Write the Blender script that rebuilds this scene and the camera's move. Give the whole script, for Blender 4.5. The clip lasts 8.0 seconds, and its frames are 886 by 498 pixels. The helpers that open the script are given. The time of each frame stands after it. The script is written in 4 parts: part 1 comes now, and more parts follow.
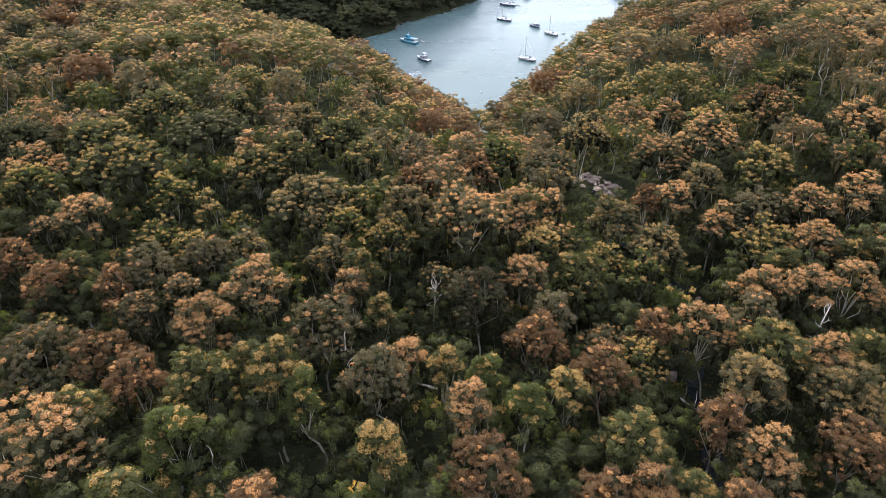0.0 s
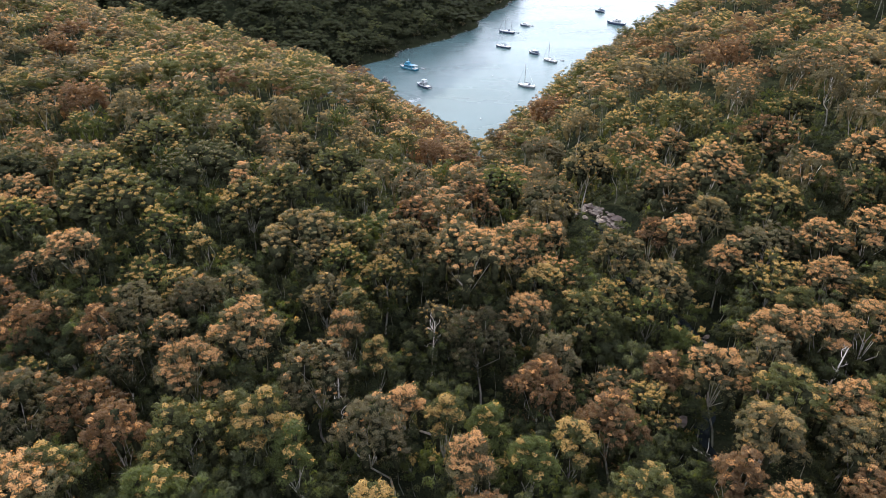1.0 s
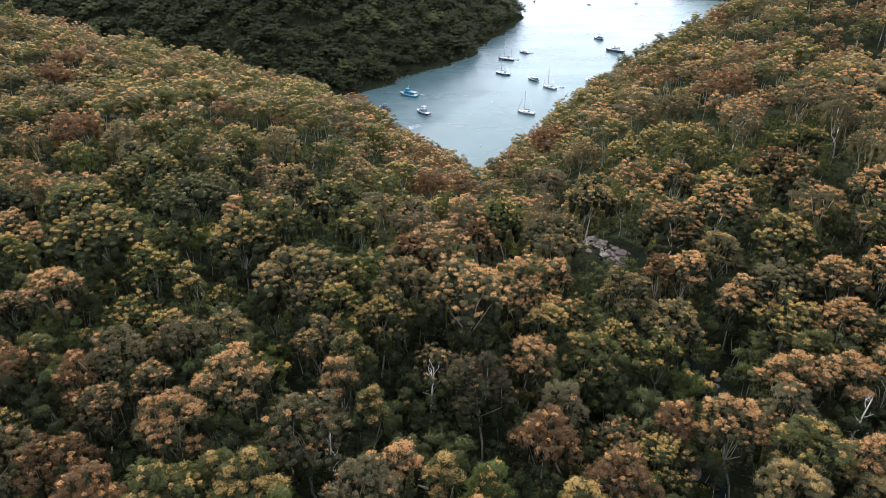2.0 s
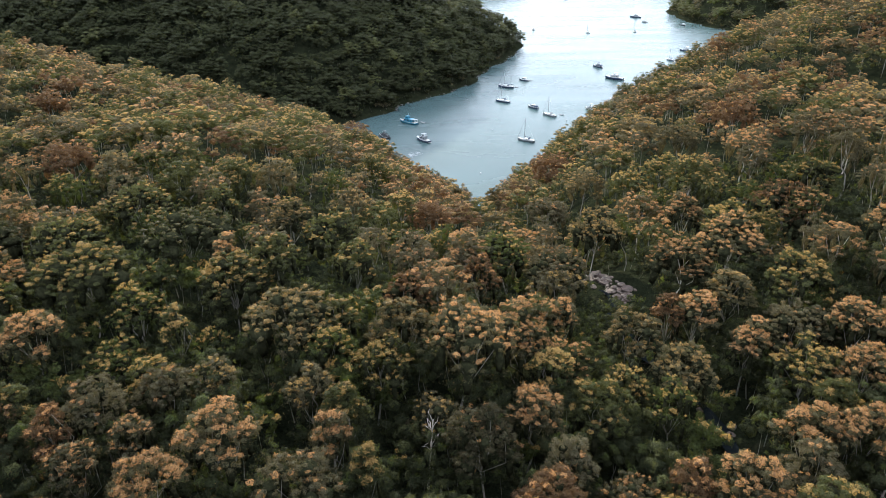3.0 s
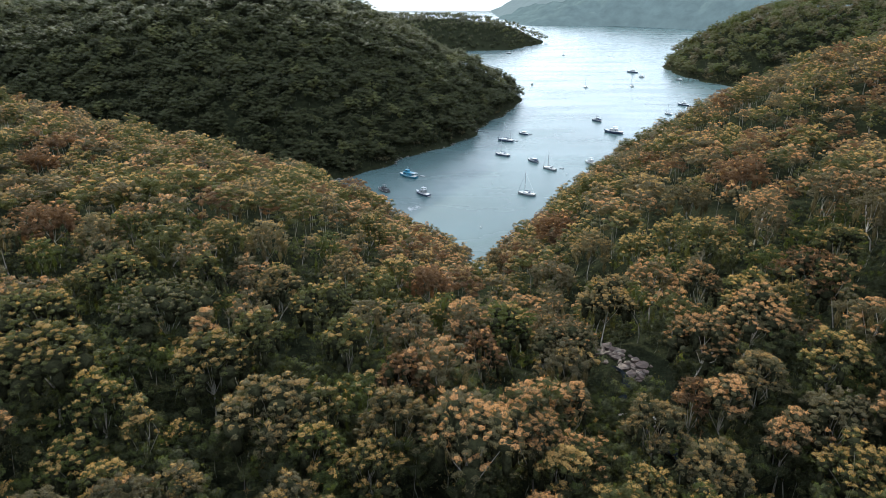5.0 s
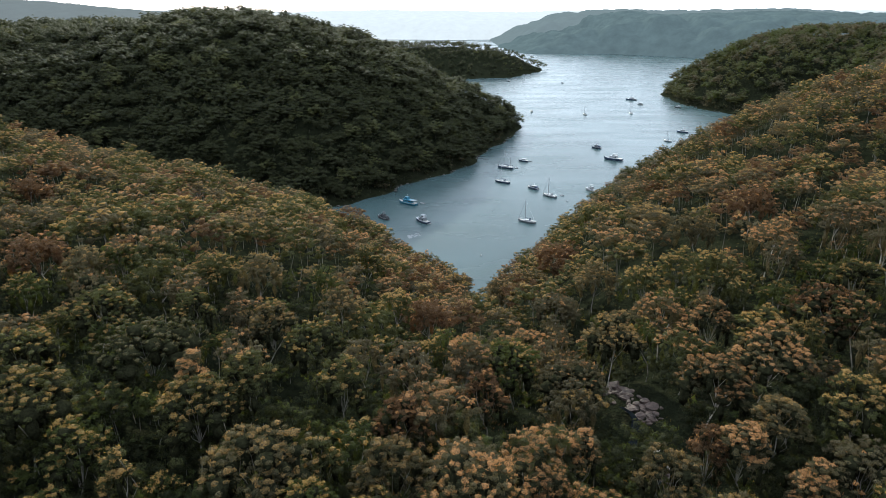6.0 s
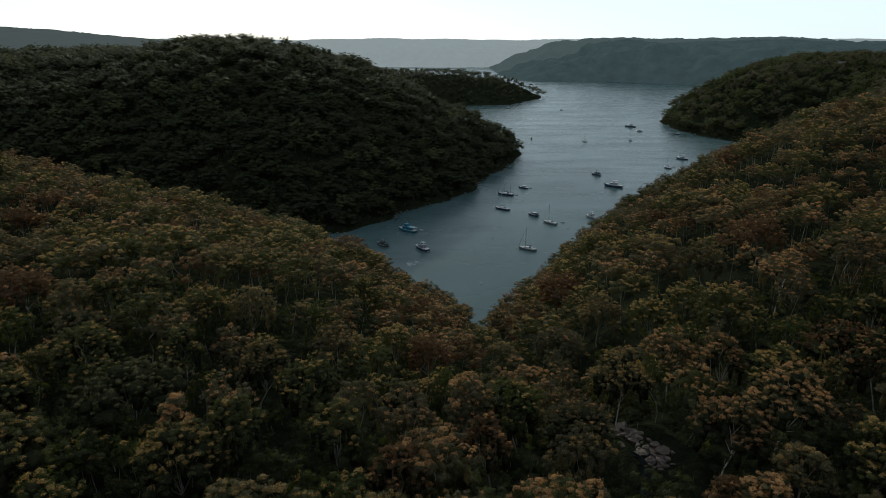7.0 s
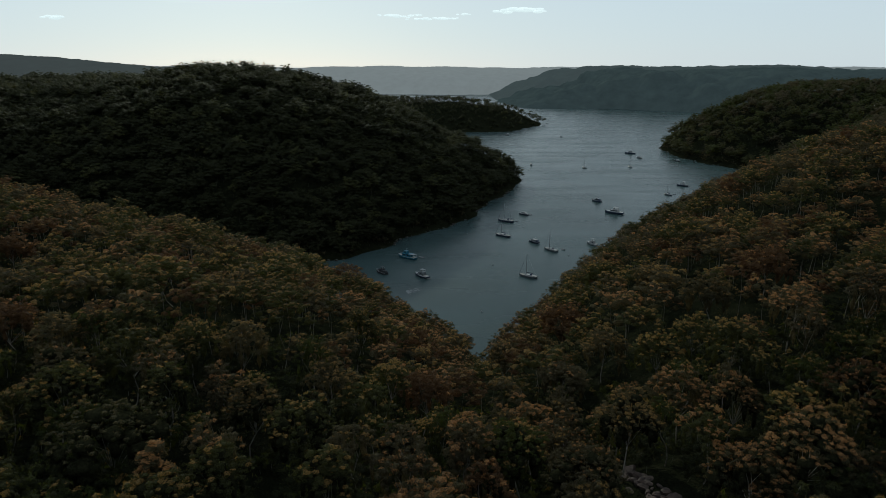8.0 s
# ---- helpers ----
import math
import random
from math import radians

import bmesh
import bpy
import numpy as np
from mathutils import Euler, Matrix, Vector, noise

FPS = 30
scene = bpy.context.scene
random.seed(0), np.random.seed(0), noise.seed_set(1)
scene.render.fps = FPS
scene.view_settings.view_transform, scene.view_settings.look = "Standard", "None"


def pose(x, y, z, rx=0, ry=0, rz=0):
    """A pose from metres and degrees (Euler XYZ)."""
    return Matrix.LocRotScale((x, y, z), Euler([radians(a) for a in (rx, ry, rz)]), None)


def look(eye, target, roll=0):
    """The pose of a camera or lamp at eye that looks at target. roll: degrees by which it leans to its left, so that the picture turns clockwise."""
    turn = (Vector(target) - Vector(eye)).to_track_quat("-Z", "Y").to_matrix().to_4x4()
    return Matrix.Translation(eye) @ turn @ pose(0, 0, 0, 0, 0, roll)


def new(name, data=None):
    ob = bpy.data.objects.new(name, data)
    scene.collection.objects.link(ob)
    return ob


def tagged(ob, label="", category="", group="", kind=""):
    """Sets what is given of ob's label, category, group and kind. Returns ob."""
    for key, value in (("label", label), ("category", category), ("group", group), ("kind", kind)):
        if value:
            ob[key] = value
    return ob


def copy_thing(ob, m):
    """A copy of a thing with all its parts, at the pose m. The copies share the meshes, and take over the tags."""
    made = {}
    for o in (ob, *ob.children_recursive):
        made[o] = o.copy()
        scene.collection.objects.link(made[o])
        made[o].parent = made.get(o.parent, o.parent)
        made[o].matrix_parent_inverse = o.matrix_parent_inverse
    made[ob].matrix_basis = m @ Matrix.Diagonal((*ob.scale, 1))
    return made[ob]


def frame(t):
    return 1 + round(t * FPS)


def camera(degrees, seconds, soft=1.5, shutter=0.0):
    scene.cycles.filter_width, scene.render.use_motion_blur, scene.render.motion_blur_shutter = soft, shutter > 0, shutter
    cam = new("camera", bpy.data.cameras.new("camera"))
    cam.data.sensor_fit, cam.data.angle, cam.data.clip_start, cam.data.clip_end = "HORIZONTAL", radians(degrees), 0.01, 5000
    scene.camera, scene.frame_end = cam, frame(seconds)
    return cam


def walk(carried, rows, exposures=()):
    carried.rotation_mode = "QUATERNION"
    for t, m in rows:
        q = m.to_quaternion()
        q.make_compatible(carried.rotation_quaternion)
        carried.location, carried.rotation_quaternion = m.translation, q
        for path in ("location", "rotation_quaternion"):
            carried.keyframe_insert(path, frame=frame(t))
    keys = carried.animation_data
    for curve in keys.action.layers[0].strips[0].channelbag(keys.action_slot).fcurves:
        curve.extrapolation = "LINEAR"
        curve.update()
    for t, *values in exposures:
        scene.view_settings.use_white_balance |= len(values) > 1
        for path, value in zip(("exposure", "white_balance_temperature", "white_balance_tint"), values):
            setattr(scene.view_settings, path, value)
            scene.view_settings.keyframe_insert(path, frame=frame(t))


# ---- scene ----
cam = camera(66.84, 8.0, soft=0.9)
ROWS = [
    (0.0, 0.00, 0.00, 115.00, 57.69, 0.12, 0.00),
    (0.5, 0.04, 1.30, 114.91, 58.66, 0.08, 0.00),
    (1.0, 0.06, 2.76, 114.87, 59.72, 0.08, 0.00),
    (1.5, 0.08, 4.32, 114.80, 60.73, 0.04, 0.00),
    (3.0, 0.10, 9.40, 114.64, 63.90, 0.03, 0.00),
    (3.5, 0.12, 11.12, 114.58, 64.94, -0.01, 0.01),
    (4.0, 0.16, 12.89, 114.52, 66.04, -0.07, 0.03),
    (4.5, 0.16, 14.62, 114.46, 67.07, -0.04, 0.02),
    (6.0, 0.11, 19.85, 114.30, 70.34, -0.02, -0.02),
    (6.5, 0.12, 21.62, 114.25, 71.38, 0.00, -0.03),
    (7.0, 0.16, 23.43, 114.21, 72.52, -0.05, -0.02),
    (7.5, 0.22, 25.21, 114.18, 73.55, -0.08, -0.01),
    (8.0, 0.33, 27.00, 114.15, 74.70, -0.10, 0.01),
]
EXPOSURE = [(0.0, 2.04, 5830, 7), (1.5, 1.98, 5740, 4), (4.5, 1.64, 5580, -2), (6.0, 1.08, 5550, -2), (6.5, 0.36, 5550, -5), (7.0, -0.60, 5570, -9), (7.5, -0.79, 5580, -9), (8.0, -1.12, 5590, -9)]
walk(cam, [(t, pose(x, y, z, rx, ry, rz)) for t, x, y, z, rx, ry, rz in ROWS], EXPOSURE)

# ---------------------------------------------------------------- light
SUN_EL, SUN_AZ = 19.0, -15.0  # degrees above the horizon; degrees from +y towards +x
world = bpy.data.worlds.new("sky")
scene.world = world
world.use_nodes = True
wn = world.node_tree.nodes
sky = wn.new("ShaderNodeTexSky")
sky.sky_type = "NISHITA"
sky.sun_disc = False
sky.sun_elevation = radians(SUN_EL)
sky.sun_rotation = radians(SUN_AZ)
sky.air_density, sky.dust_density, sky.ozone_density = 1.0, 0.4, 1.6
haze = wn.new("ShaderNodeMix")  # thin high cloud veils the blue
haze.data_type = "RGBA"
haze.inputs[0].default_value = 0.76
haze.inputs[7].default_value = (17.4, 16.5, 17.5, 1)
world.node_tree.links.new(sky.outputs[0], haze.inputs[6])
world.node_tree.links.new(haze.outputs[2], wn["Background"].inputs[0])
wn["Background"].inputs[1].default_value = 0.10

sun_data = bpy.data.lights.new("sun", "SUN")
sun_data.energy, sun_data.angle, sun_data.color = 5.0, radians(0.6), (1.0, 0.86, 0.68)
sun = new("sun", sun_data)
_e, _a = radians(SUN_EL), radians(SUN_AZ)
sun.matrix_world = look((300 * math.sin(_a) * math.cos(_e), 300 * math.cos(_a) * math.cos(_e), 300 * math.sin(_e)), (0, 0, 0))


# ---------------------------------------------------------------- materials
def node_material(name):
    m = bpy.data.materials.new(name)
    m.use_nodes = True
    return m, m.node_tree.nodes, m.node_tree.links, m.node_tree.nodes["Principled BSDF"]


def ramp(nodes, stops):
    r = nodes.new("ShaderNodeValToRGB")
    while len(r.color_ramp.elements) < len(stops):
        r.color_ramp.elements.new(0.5)
    for e, (p, c) in zip(r.color_ramp.elements, stops):
        e.position, e.color = p, (*c, 1)
    return r


def noise_node(nodes, links, scale, detail=4.0, coords=None, rough=0.55):
    n = nodes.new("ShaderNodeTexNoise")
    n.inputs["Scale"].default_value, n.inputs["Detail"].default_value, n.inputs["Roughness"].default_value = scale, detail, rough
    if coords is not None:
        links.new(coords, n.inputs["Vector"])
    return n


def leaf_material(name, dark, light, through_tint, share=0.46):
    """Leaves: a thin sheet that reflects and lets light through, varied by leaf, by tree and by stand."""
    m, n, l, p = node_material(name)
    geo, info = n.new("ShaderNodeNewGeometry"), n.new("ShaderNodeObjectInfo")
    stand = noise_node(n, l, 0.045, 3.0, geo.outputs["Position"])
    add = n.new("ShaderNodeMath")
    add.operation = "MULTIPLY_ADD"
    l.new(geo.outputs["Random Per Island"], add.inputs[0])
    add.inputs[1].default_value = 0.28
    l.new(stand.outputs["Fac"], add.inputs[2])
    more = n.new("ShaderNodeMath")
    more.operation = "MULTIPLY_ADD"
    l.new(info.outputs["Random"], more.inputs[0])
    more.inputs[1].default_value = 0.35
    l.new(add.outputs[0], more.inputs[2])
    fine = noise_node(n, l, 7.0, 2.0, geo.outputs["Position"])
    mottle = n.new("ShaderNodeMath")
    mottle.operation = "MULTIPLY_ADD"
    l.new(fine.outputs["Fac"], mottle.inputs[0])
    mottle.inputs[1].default_value = 0.8
    l.new(more.outputs[0], mottle.inputs[2])
    r = ramp(n, [(0.50, dark), (0.93, light)])
    half = n.new("ShaderNodeMath")
    half.operation = "MULTIPLY"
    half.inputs[1].default_value = 0.7
    l.new(mottle.outputs[0], half.inputs[0])
    l.new(half.outputs[0], r.inputs[0])
    gaps = noise_node(n, l, 15.0, 2.0, geo.outputs["Position"])
    cut = n.new("ShaderNodeMapRange")
    cut.inputs["From Min"].default_value, cut.inputs["From Max"].default_value = 0.43, 0.50
    l.new(gaps.outputs["Fac"], cut.inputs[0])
    l.new(r.outputs[0], p.inputs["Base Color"])
    p.inputs["Roughness"].default_value = 0.7
    p.inputs["Specular IOR Level"].default_value = 0.04
    tr = n.new("ShaderNodeBsdfTranslucent")
    grain = noise_node(n, l, 6.5, 3.0, geo.outputs["Position"], 0.7)
    uneven = n.new("ShaderNodeBump")
    uneven.inputs["Strength"].default_value, uneven.inputs["Distance"].default_value = 1.0, 0.22
    l.new(grain.outputs["Fac"], uneven.inputs["Height"])
    l.new(uneven.outputs[0], p.inputs["Normal"])
    l.new(uneven.outputs[0], tr.inputs["Normal"])
    tint = n.new("ShaderNodeMix")
    tint.data_type, tint.blend_type = "RGBA", "MULTIPLY"
    tint.inputs[0].default_value = 1.0
    l.new(r.outputs[0], tint.inputs[6])
    tint.inputs[7].default_value = (*through_tint, 1)
    l.new(tint.outputs[2], tr.inputs["Color"])
    mix = n.new("ShaderNodeMixShader")
    mix.inputs[0].default_value = share
    l.new(p.outputs[0], mix.inputs[1])
    l.new(tr.outputs[0], mix.inputs[2])
    clear = n.new("ShaderNodeBsdfTransparent")
    leafy = n.new("ShaderNodeMixShader")
    l.new(cut.outputs[0], leafy.inputs[0])
    l.new(clear.outputs[0], leafy.inputs[1])
    l.new(mix.outputs[0], leafy.inputs[2])
    l.new(leafy.outputs[0], n["Material Output"].inputs["Surface"])
    return m


def rough_material(name, stops, scale, rough=0.85, bump=0.4, bump_scale=None, distance=0.05):
    m, n, l, p = node_material(name)
    geo = n.new("ShaderNodeNewGeometry")
    big = noise_node(n, l, scale, 6.0, geo.outputs["Position"])
    r = ramp(n, stops)
    l.new(big.outputs["Fac"], r.inputs[0])
    l.new(r.outputs[0], p.inputs["Base Color"])
    p.inputs["Roughness"].default_value = rough
    fine = noise_node(n, l, bump_scale or scale * 8, 5.0, geo.outputs["Position"])
    b = n.new("ShaderNodeBump")
    b.inputs["Strength"].default_value, b.inputs["Distance"].default_value = bump, distance
    l.new(fine.outputs["Fac"], b.inputs["Height"])
    l.new(b.outputs[0], p.inputs["Normal"])
    return m


def paint(name, colour, rough=0.35, metallic=0.0, wear=0.12):
    """Painted or moulded surfaces, faintly streaked."""
    m, n, l, p = node_material(name)
    geo = n.new("ShaderNodeNewGeometry")
    t = noise_node(n, l, 1.3, 5.0, geo.outputs["Position"])
    r = ramp(n, [(0.3, tuple(c * (1 - wear) for c in colour)), (0.7, tuple(min(1.0, c * (1 + wear * 0.4)) for c in colour))])
    l.new(t.outputs["Fac"], r.inputs[0])
    l.new(r.outputs[0], p.inputs["Base Color"])
    p.inputs["Roughness"].default_value, p.inputs["Metallic"].default_value = rough, metallic
    return m


LEAF = {
    "olive": leaf_material("olive leaves", (0.0136, 0.0152, 0.0070), (0.0465, 0.0490, 0.0215), (1.35, 1.24, 0.55)),
    "green": leaf_material("green leaves", (0.0108, 0.0142, 0.0054), (0.0400, 0.0465, 0.0172), (1.35, 1.32, 0.46)),
    "grey": leaf_material("grey olive leaves", (0.0197, 0.01829, 0.01115), (0.0638, 0.05728, 0.03395), (1.3, 1.1, 0.7)),
    "rust": leaf_material("rust leaves", (0.0225, 0.0156, 0.0088), (0.0760, 0.0505, 0.0275), (1.4, 1.0, 0.6)),
    "bronze": leaf_material("bronze olive leaves", (0.0188, 0.0183, 0.0105), (0.0646, 0.0590, 0.0325), (1.4, 1.12, 0.65)),
    # tip leaves: young growth, lightened as well for sun on the crown tops
    "tip_gold": leaf_material("golden young leaves toned as sunlit", (0.0440, 0.0325, 0.0130), (0.2150, 0.1430, 0.0540), (1.3, 1.08, 0.5)),
    "tip_orange": leaf_material("peach young leaves toned as sunlit", (0.0530, 0.0335, 0.0160), (0.2750, 0.1590, 0.0710), (1.35, 1.0, 0.55)),
    "tip_dull": leaf_material("dull bronze young leaves toned as sunlit", (0.0381, 0.0295, 0.0130), (0.1700, 0.1180, 0.0500), (1.35, 1.05, 0.5)),
    # the dark leaf also stands for shade, on the headland and under the crowns
    "dark": leaf_material("dark and shade-toned leaves", (0.0102, 0.0117, 0.0062), (0.0249, 0.0270, 0.0140), (1.3, 1.3, 0.6)),
}
# lumps inside the crowns; the shade in there is put into their near-black colour
LEAF["heart"] = rough_material("inner twigs and leaves dark as shade", [(0.3, (0.0075, 0.0080, 0.0045)), (0.7, (0.021, 0.0210, 0.0115))], 2.2, 1.0, 1.0, 6.0, 0.3)
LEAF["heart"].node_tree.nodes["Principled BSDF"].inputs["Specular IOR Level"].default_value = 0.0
BARK = rough_material("grey bark", [(0.3, (0.045, 0.040, 0.033)), (0.7, (0.15, 0.135, 0.115))], 1.4, 0.9, 0.6)
PALE_BARK = rough_material("pale smooth bark", [(0.3, (0.12, 0.10, 0.085)), (0.7, (0.36, 0.32, 0.28))], 1.1, 0.7, 0.3)
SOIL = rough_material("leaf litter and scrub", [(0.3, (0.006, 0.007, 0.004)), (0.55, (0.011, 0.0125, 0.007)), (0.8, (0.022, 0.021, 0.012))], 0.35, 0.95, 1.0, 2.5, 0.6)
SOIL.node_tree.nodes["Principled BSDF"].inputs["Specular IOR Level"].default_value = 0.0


# ---------------------------------------------------------------- the lie of the land
SHORE = np.array([
    (18, 268), (38, 308), (64, 358), (110, 428), (152, 480), (212, 545), (268, 620), (300, 690), (335, 745), (385, 772),
    (336, 800), (308, 880), (306, 960), (312, 1000), (420, 1180), (640, 1420), (800, 1600), (1200, 1600), (1200, 3300), (-1000, 3300),
    (-420, 2600), (-300, 1900), (-150, 1580), (0, 1520), (150, 1470), (216, 1421), (119, 1250), (37, 1231), (-60, 1230), (-200, 1180),
    (-200, 1000), (-80, 850), (40, 785), (84, 738), (71, 676), (49, 618), (30, 558), (-1, 500), (-31, 457), (-63, 422),
    (-95, 402), (-250, 402), (-250, 380), (-80, 346), (-34, 318), (-8, 286)], float)


def shore_distance(x, y):
    """Metres from the shore line: on land positive, over water negative."""
    best, inside = np.full(x.shape, 1e9), np.zeros(x.shape, bool)
    for (ax, ay), (bx, by) in zip(SHORE, np.roll(SHORE, -1, 0)):
        dx, dy = bx - ax, by - ay
        u = np.clip(((x - ax) * dx + (y - ay) * dy) / (dx * dx + dy * dy), 0, 1)
        best = np.minimum(best, np.hypot(x - ax - u * dx, y - ay - u * dy))
        cross = ((ay > y) != (by > y)) & (x < ax + (y - ay) * dx / (dy if dy else 1e-9))
        inside ^= cross
    return np.where(inside, -best, best)


def rolling(x, y, size):
    """Gentle unevenness about zero, of roughly that wave length."""
    k = 2 * math.pi / size
    return (np.sin(k * (0.9 * x + 0.35 * y) + 1.3) + np.sin(k * (-0.5 * x + 0.95 * y) * 1.37 + 0.4)
            + 0.6 * np.sin(k * (0.2 * x - 1.1 * y) * 2.1 + 2.2) + 0.6 * np.sin(k * (1.2 * x + 0.6 * y) * 2.3 + 5.0)) / 3.2


def bump(x, y, cx, cy, sx, sy):
    return np.exp(-((x - cx) / sx) ** 2 - ((y - cy) / sy) ** 2)


def creek_line(y):
    return np.interp(y, [-200, 30, 42, 50, 61, 74, 95, 140, 200, 264], [40, 22, 22.8, 24, 28, 23.5, 22, 9, 9, 18])


def land(x, y):
    """The height of the ground in metres over the water."""
    x, y = np.asarray(x, float), np.asarray(y, float)
    s = shore_distance(x, y) + 6 * rolling(x, y, 95)
    top = 74 + 24 * bump(x, y, 135, 270, 85, 120) + 10 * bump(x, y, 58, 95, 36, 48) + 8 * bump(x, y, -128, 228, 34, 40)
    top = top - 8 * bump(x, y, -100, 258, 32, 40) - 16 * bump(x, y, 112, 304, 38, 44) - 7 * bump(x, y, -28, 228, 36, 24) - 9 * bump(x, y, -6, 252, 24, 18) + 9 * bump(x, y, 42, 302, 18, 18) + 8 * bump(x, y, 240, 420, 60, 60) - 10 * bump(x, y, 330, 680, 90, 90)
    top = top + 29 * bump(x, y, -165, 640, 110, 130) + 16 * bump(x, y, -420, 640, 170, 160)
    top = top - 25 * bump(x, y, -20, 1440, 280, 170) + 10 * bump(x, y, 520, 1000, 160, 200)
    top = top + 2.6 * bump(x, y, -19, 34, 14, 16) + 2.2 * bump(x, y, 31, 78, 8, 26) + 3.2 * bump(x, y, -40, 76, 10, 26) - 4.0 * bump(x, y, 47, 88, 7, 8)
    top = top - 6 * bump(x, y, 83, 273, 13, 22) + 6 * bump(x, y, -325, 690, 60, 60) + 2 * bump(x, y, -205, 645, 40, 60) + 4 * bump(x, y, -80, 690, 30, 40) - 12 * bump(x, y, -2, 715, 20, 40)
    top = top - 5 * bump(x, y, 14, 214, 8, 25)
    reach = 75 - 20 * bump(x, y, 60, 260, 130, 110)
    z = top * (1 - np.exp(-(np.clip(s, 0, None) / reach) ** 1.2))
    carve = np.interp(y, [-150, 40, 92, 137, 181, 224, 270], [2, 4, 9, 15, 20, 18, 0])
    z = z - carve * np.exp(-((x - creek_line(y)) / 26) ** 2)
    z = z + 4.6 * bump(x, y, 23.3, 93.5, 8, 9)
    z = z + np.clip(s / 60, 0, 1) * (1.6 * rolling(x, y, 37) + 3.0 * rolling(x, y, 160))
    return np.where(s > 0, np.maximum(z, 0.9 * (1 - np.exp(-np.clip(s, 0, None) / 0.8))), -6 * (1 - np.exp(np.clip(s, None, 0) / 15)))


# ---------------------------------------------------------------- mesh helpers
def fast_mesh(name, v, f, materials=(), index=None, smooth=False):
    """A mesh from arrays of corners and of faces that all have the same number of corners."""
    v, f = np.ascontiguousarray(v, np.float32), np.ascontiguousarray(f, np.int32)
    me = bpy.data.meshes.new(name)
    me.vertices.add(len(v))
    me.vertices.foreach_set("co", v.ravel())
    me.loops.add(f.size)
    me.loops.foreach_set("vertex_index", f.ravel())
    me.polygons.add(len(f))
    me.polygons.foreach_set("loop_start", np.arange(0, f.size, f.shape[1], dtype=np.int32))
    for m in materials:
        me.materials.append(m)
    if index is not None:
        me.polygons.foreach_set("material_index", np.ascontiguousarray(index, np.int32))
    if smooth:
        me.polygons.foreach_set("use_smooth", np.ones(len(f), bool))
    me.update(calc_edges=True)
    return me


def part(name, bm, material, parent, label="", smooth=False):
    me = bpy.data.meshes.new(name)
    if smooth:
        for face in bm.faces:
            face.smooth = True
    bm.to_mesh(me)
    bm.free()
    me.materials.append(material)
    ob = new(name, me)
    ob.parent = parent
    return tagged(ob, label) if label else ob


# ---------------------------------------------------------------- ground and water
def ground_sheet():
    ang = np.radians(np.concatenate([np.arange(-50, 50, 0.7), np.arange(50, 310, 5.0)]))
    rad = [4.0]
    while rad[-1] < 4900:
        rad.append(rad[-1] + max(2.2, rad[-1] * (0.011 if rad[-1] < 1100 else 0.035)))
    rad = np.array(rad)
    a, r = np.meshgrid(ang, rad)
    x, y = r * np.sin(a), r * np.cos(a)
    z = land(x, y)
    n, k = a.shape
    v = np.concatenate([np.stack([x, y, z], -1).reshape(-1, 3), [[0, 0, float(land(0.0, 0.0))]]])
    i = np.arange(n - 1)[:, None] * k + np.arange(k)[None]
    j = np.arange(n - 1)[:, None] * k + (np.arange(k)[None] + 1) % k
    f = np.stack([i, j, j + k, i + k], -1).reshape(-1, 4)[:, ::-1]
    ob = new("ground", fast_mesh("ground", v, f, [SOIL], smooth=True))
    return tagged(ob, "steep scrubby ground of a bushland valley above the bay", "ground", kind="structure")


ground_sheet()


def water_material():
    m, n, l, p = node_material("bay water")
    geo = n.new("ShaderNodeNewGeometry")
    mp = n.new("ShaderNodeMapping")
    mp.inputs["Scale"].default_value = (0.5, 1.4, 1.0)
    l.new(geo.outputs["Position"], mp.inputs["Vector"])
    depth = noise_node(n, l, 0.012, 3.0, geo.outputs["Position"])
    r = ramp(n, [(0.3, (0.0265, 0.0415, 0.0430)), (0.75, (0.0355, 0.0555, 0.0575))])
    l.new(depth.outputs["Fac"], r.inputs[0])
    l.new(r.outputs[0], p.inputs["Base Color"])
    p.inputs["IOR"].default_value = 1.33
    p.inputs["Specular IOR Level"].default_value = 0.085
    streak = noise_node(n, l, 0.018, 4.0, mp.outputs[0])
    rr = n.new("ShaderNodeMapRange")
    rr.inputs["From Min"].default_value, rr.inputs["From Max"].default_value = 0.35, 0.7
    rr.inputs["To Min"].default_value, rr.inputs["To Max"].default_value = 0.20, 0.32
    l.new(streak.outputs["Fac"], rr.inputs[0])
    l.new(rr.outputs[0], p.inputs["Roughness"])
    ripple = noise_node(n, l, 0.9, 4.0, mp.outputs[0])
    b = n.new("ShaderNodeBump")
    b.inputs["Strength"].default_value, b.inputs["Distance"].default_value = 0.5, 0.12
    l.new(ripple.outputs["Fac"], b.inputs["Height"])
    l.new(b.outputs[0], p.inputs["Normal"])
    return m


WATER = water_material()
wv = np.array([(-4800, 270, 0), (4800, 270, 0), (4800, 4800, 0), (-4800, 4800, 0)], float)
tagged(new("water", fast_mesh("water", wv, [[0, 1, 2, 3]], [WATER])), "teal grey bay water with soft wind streaks", "water", kind="structure")


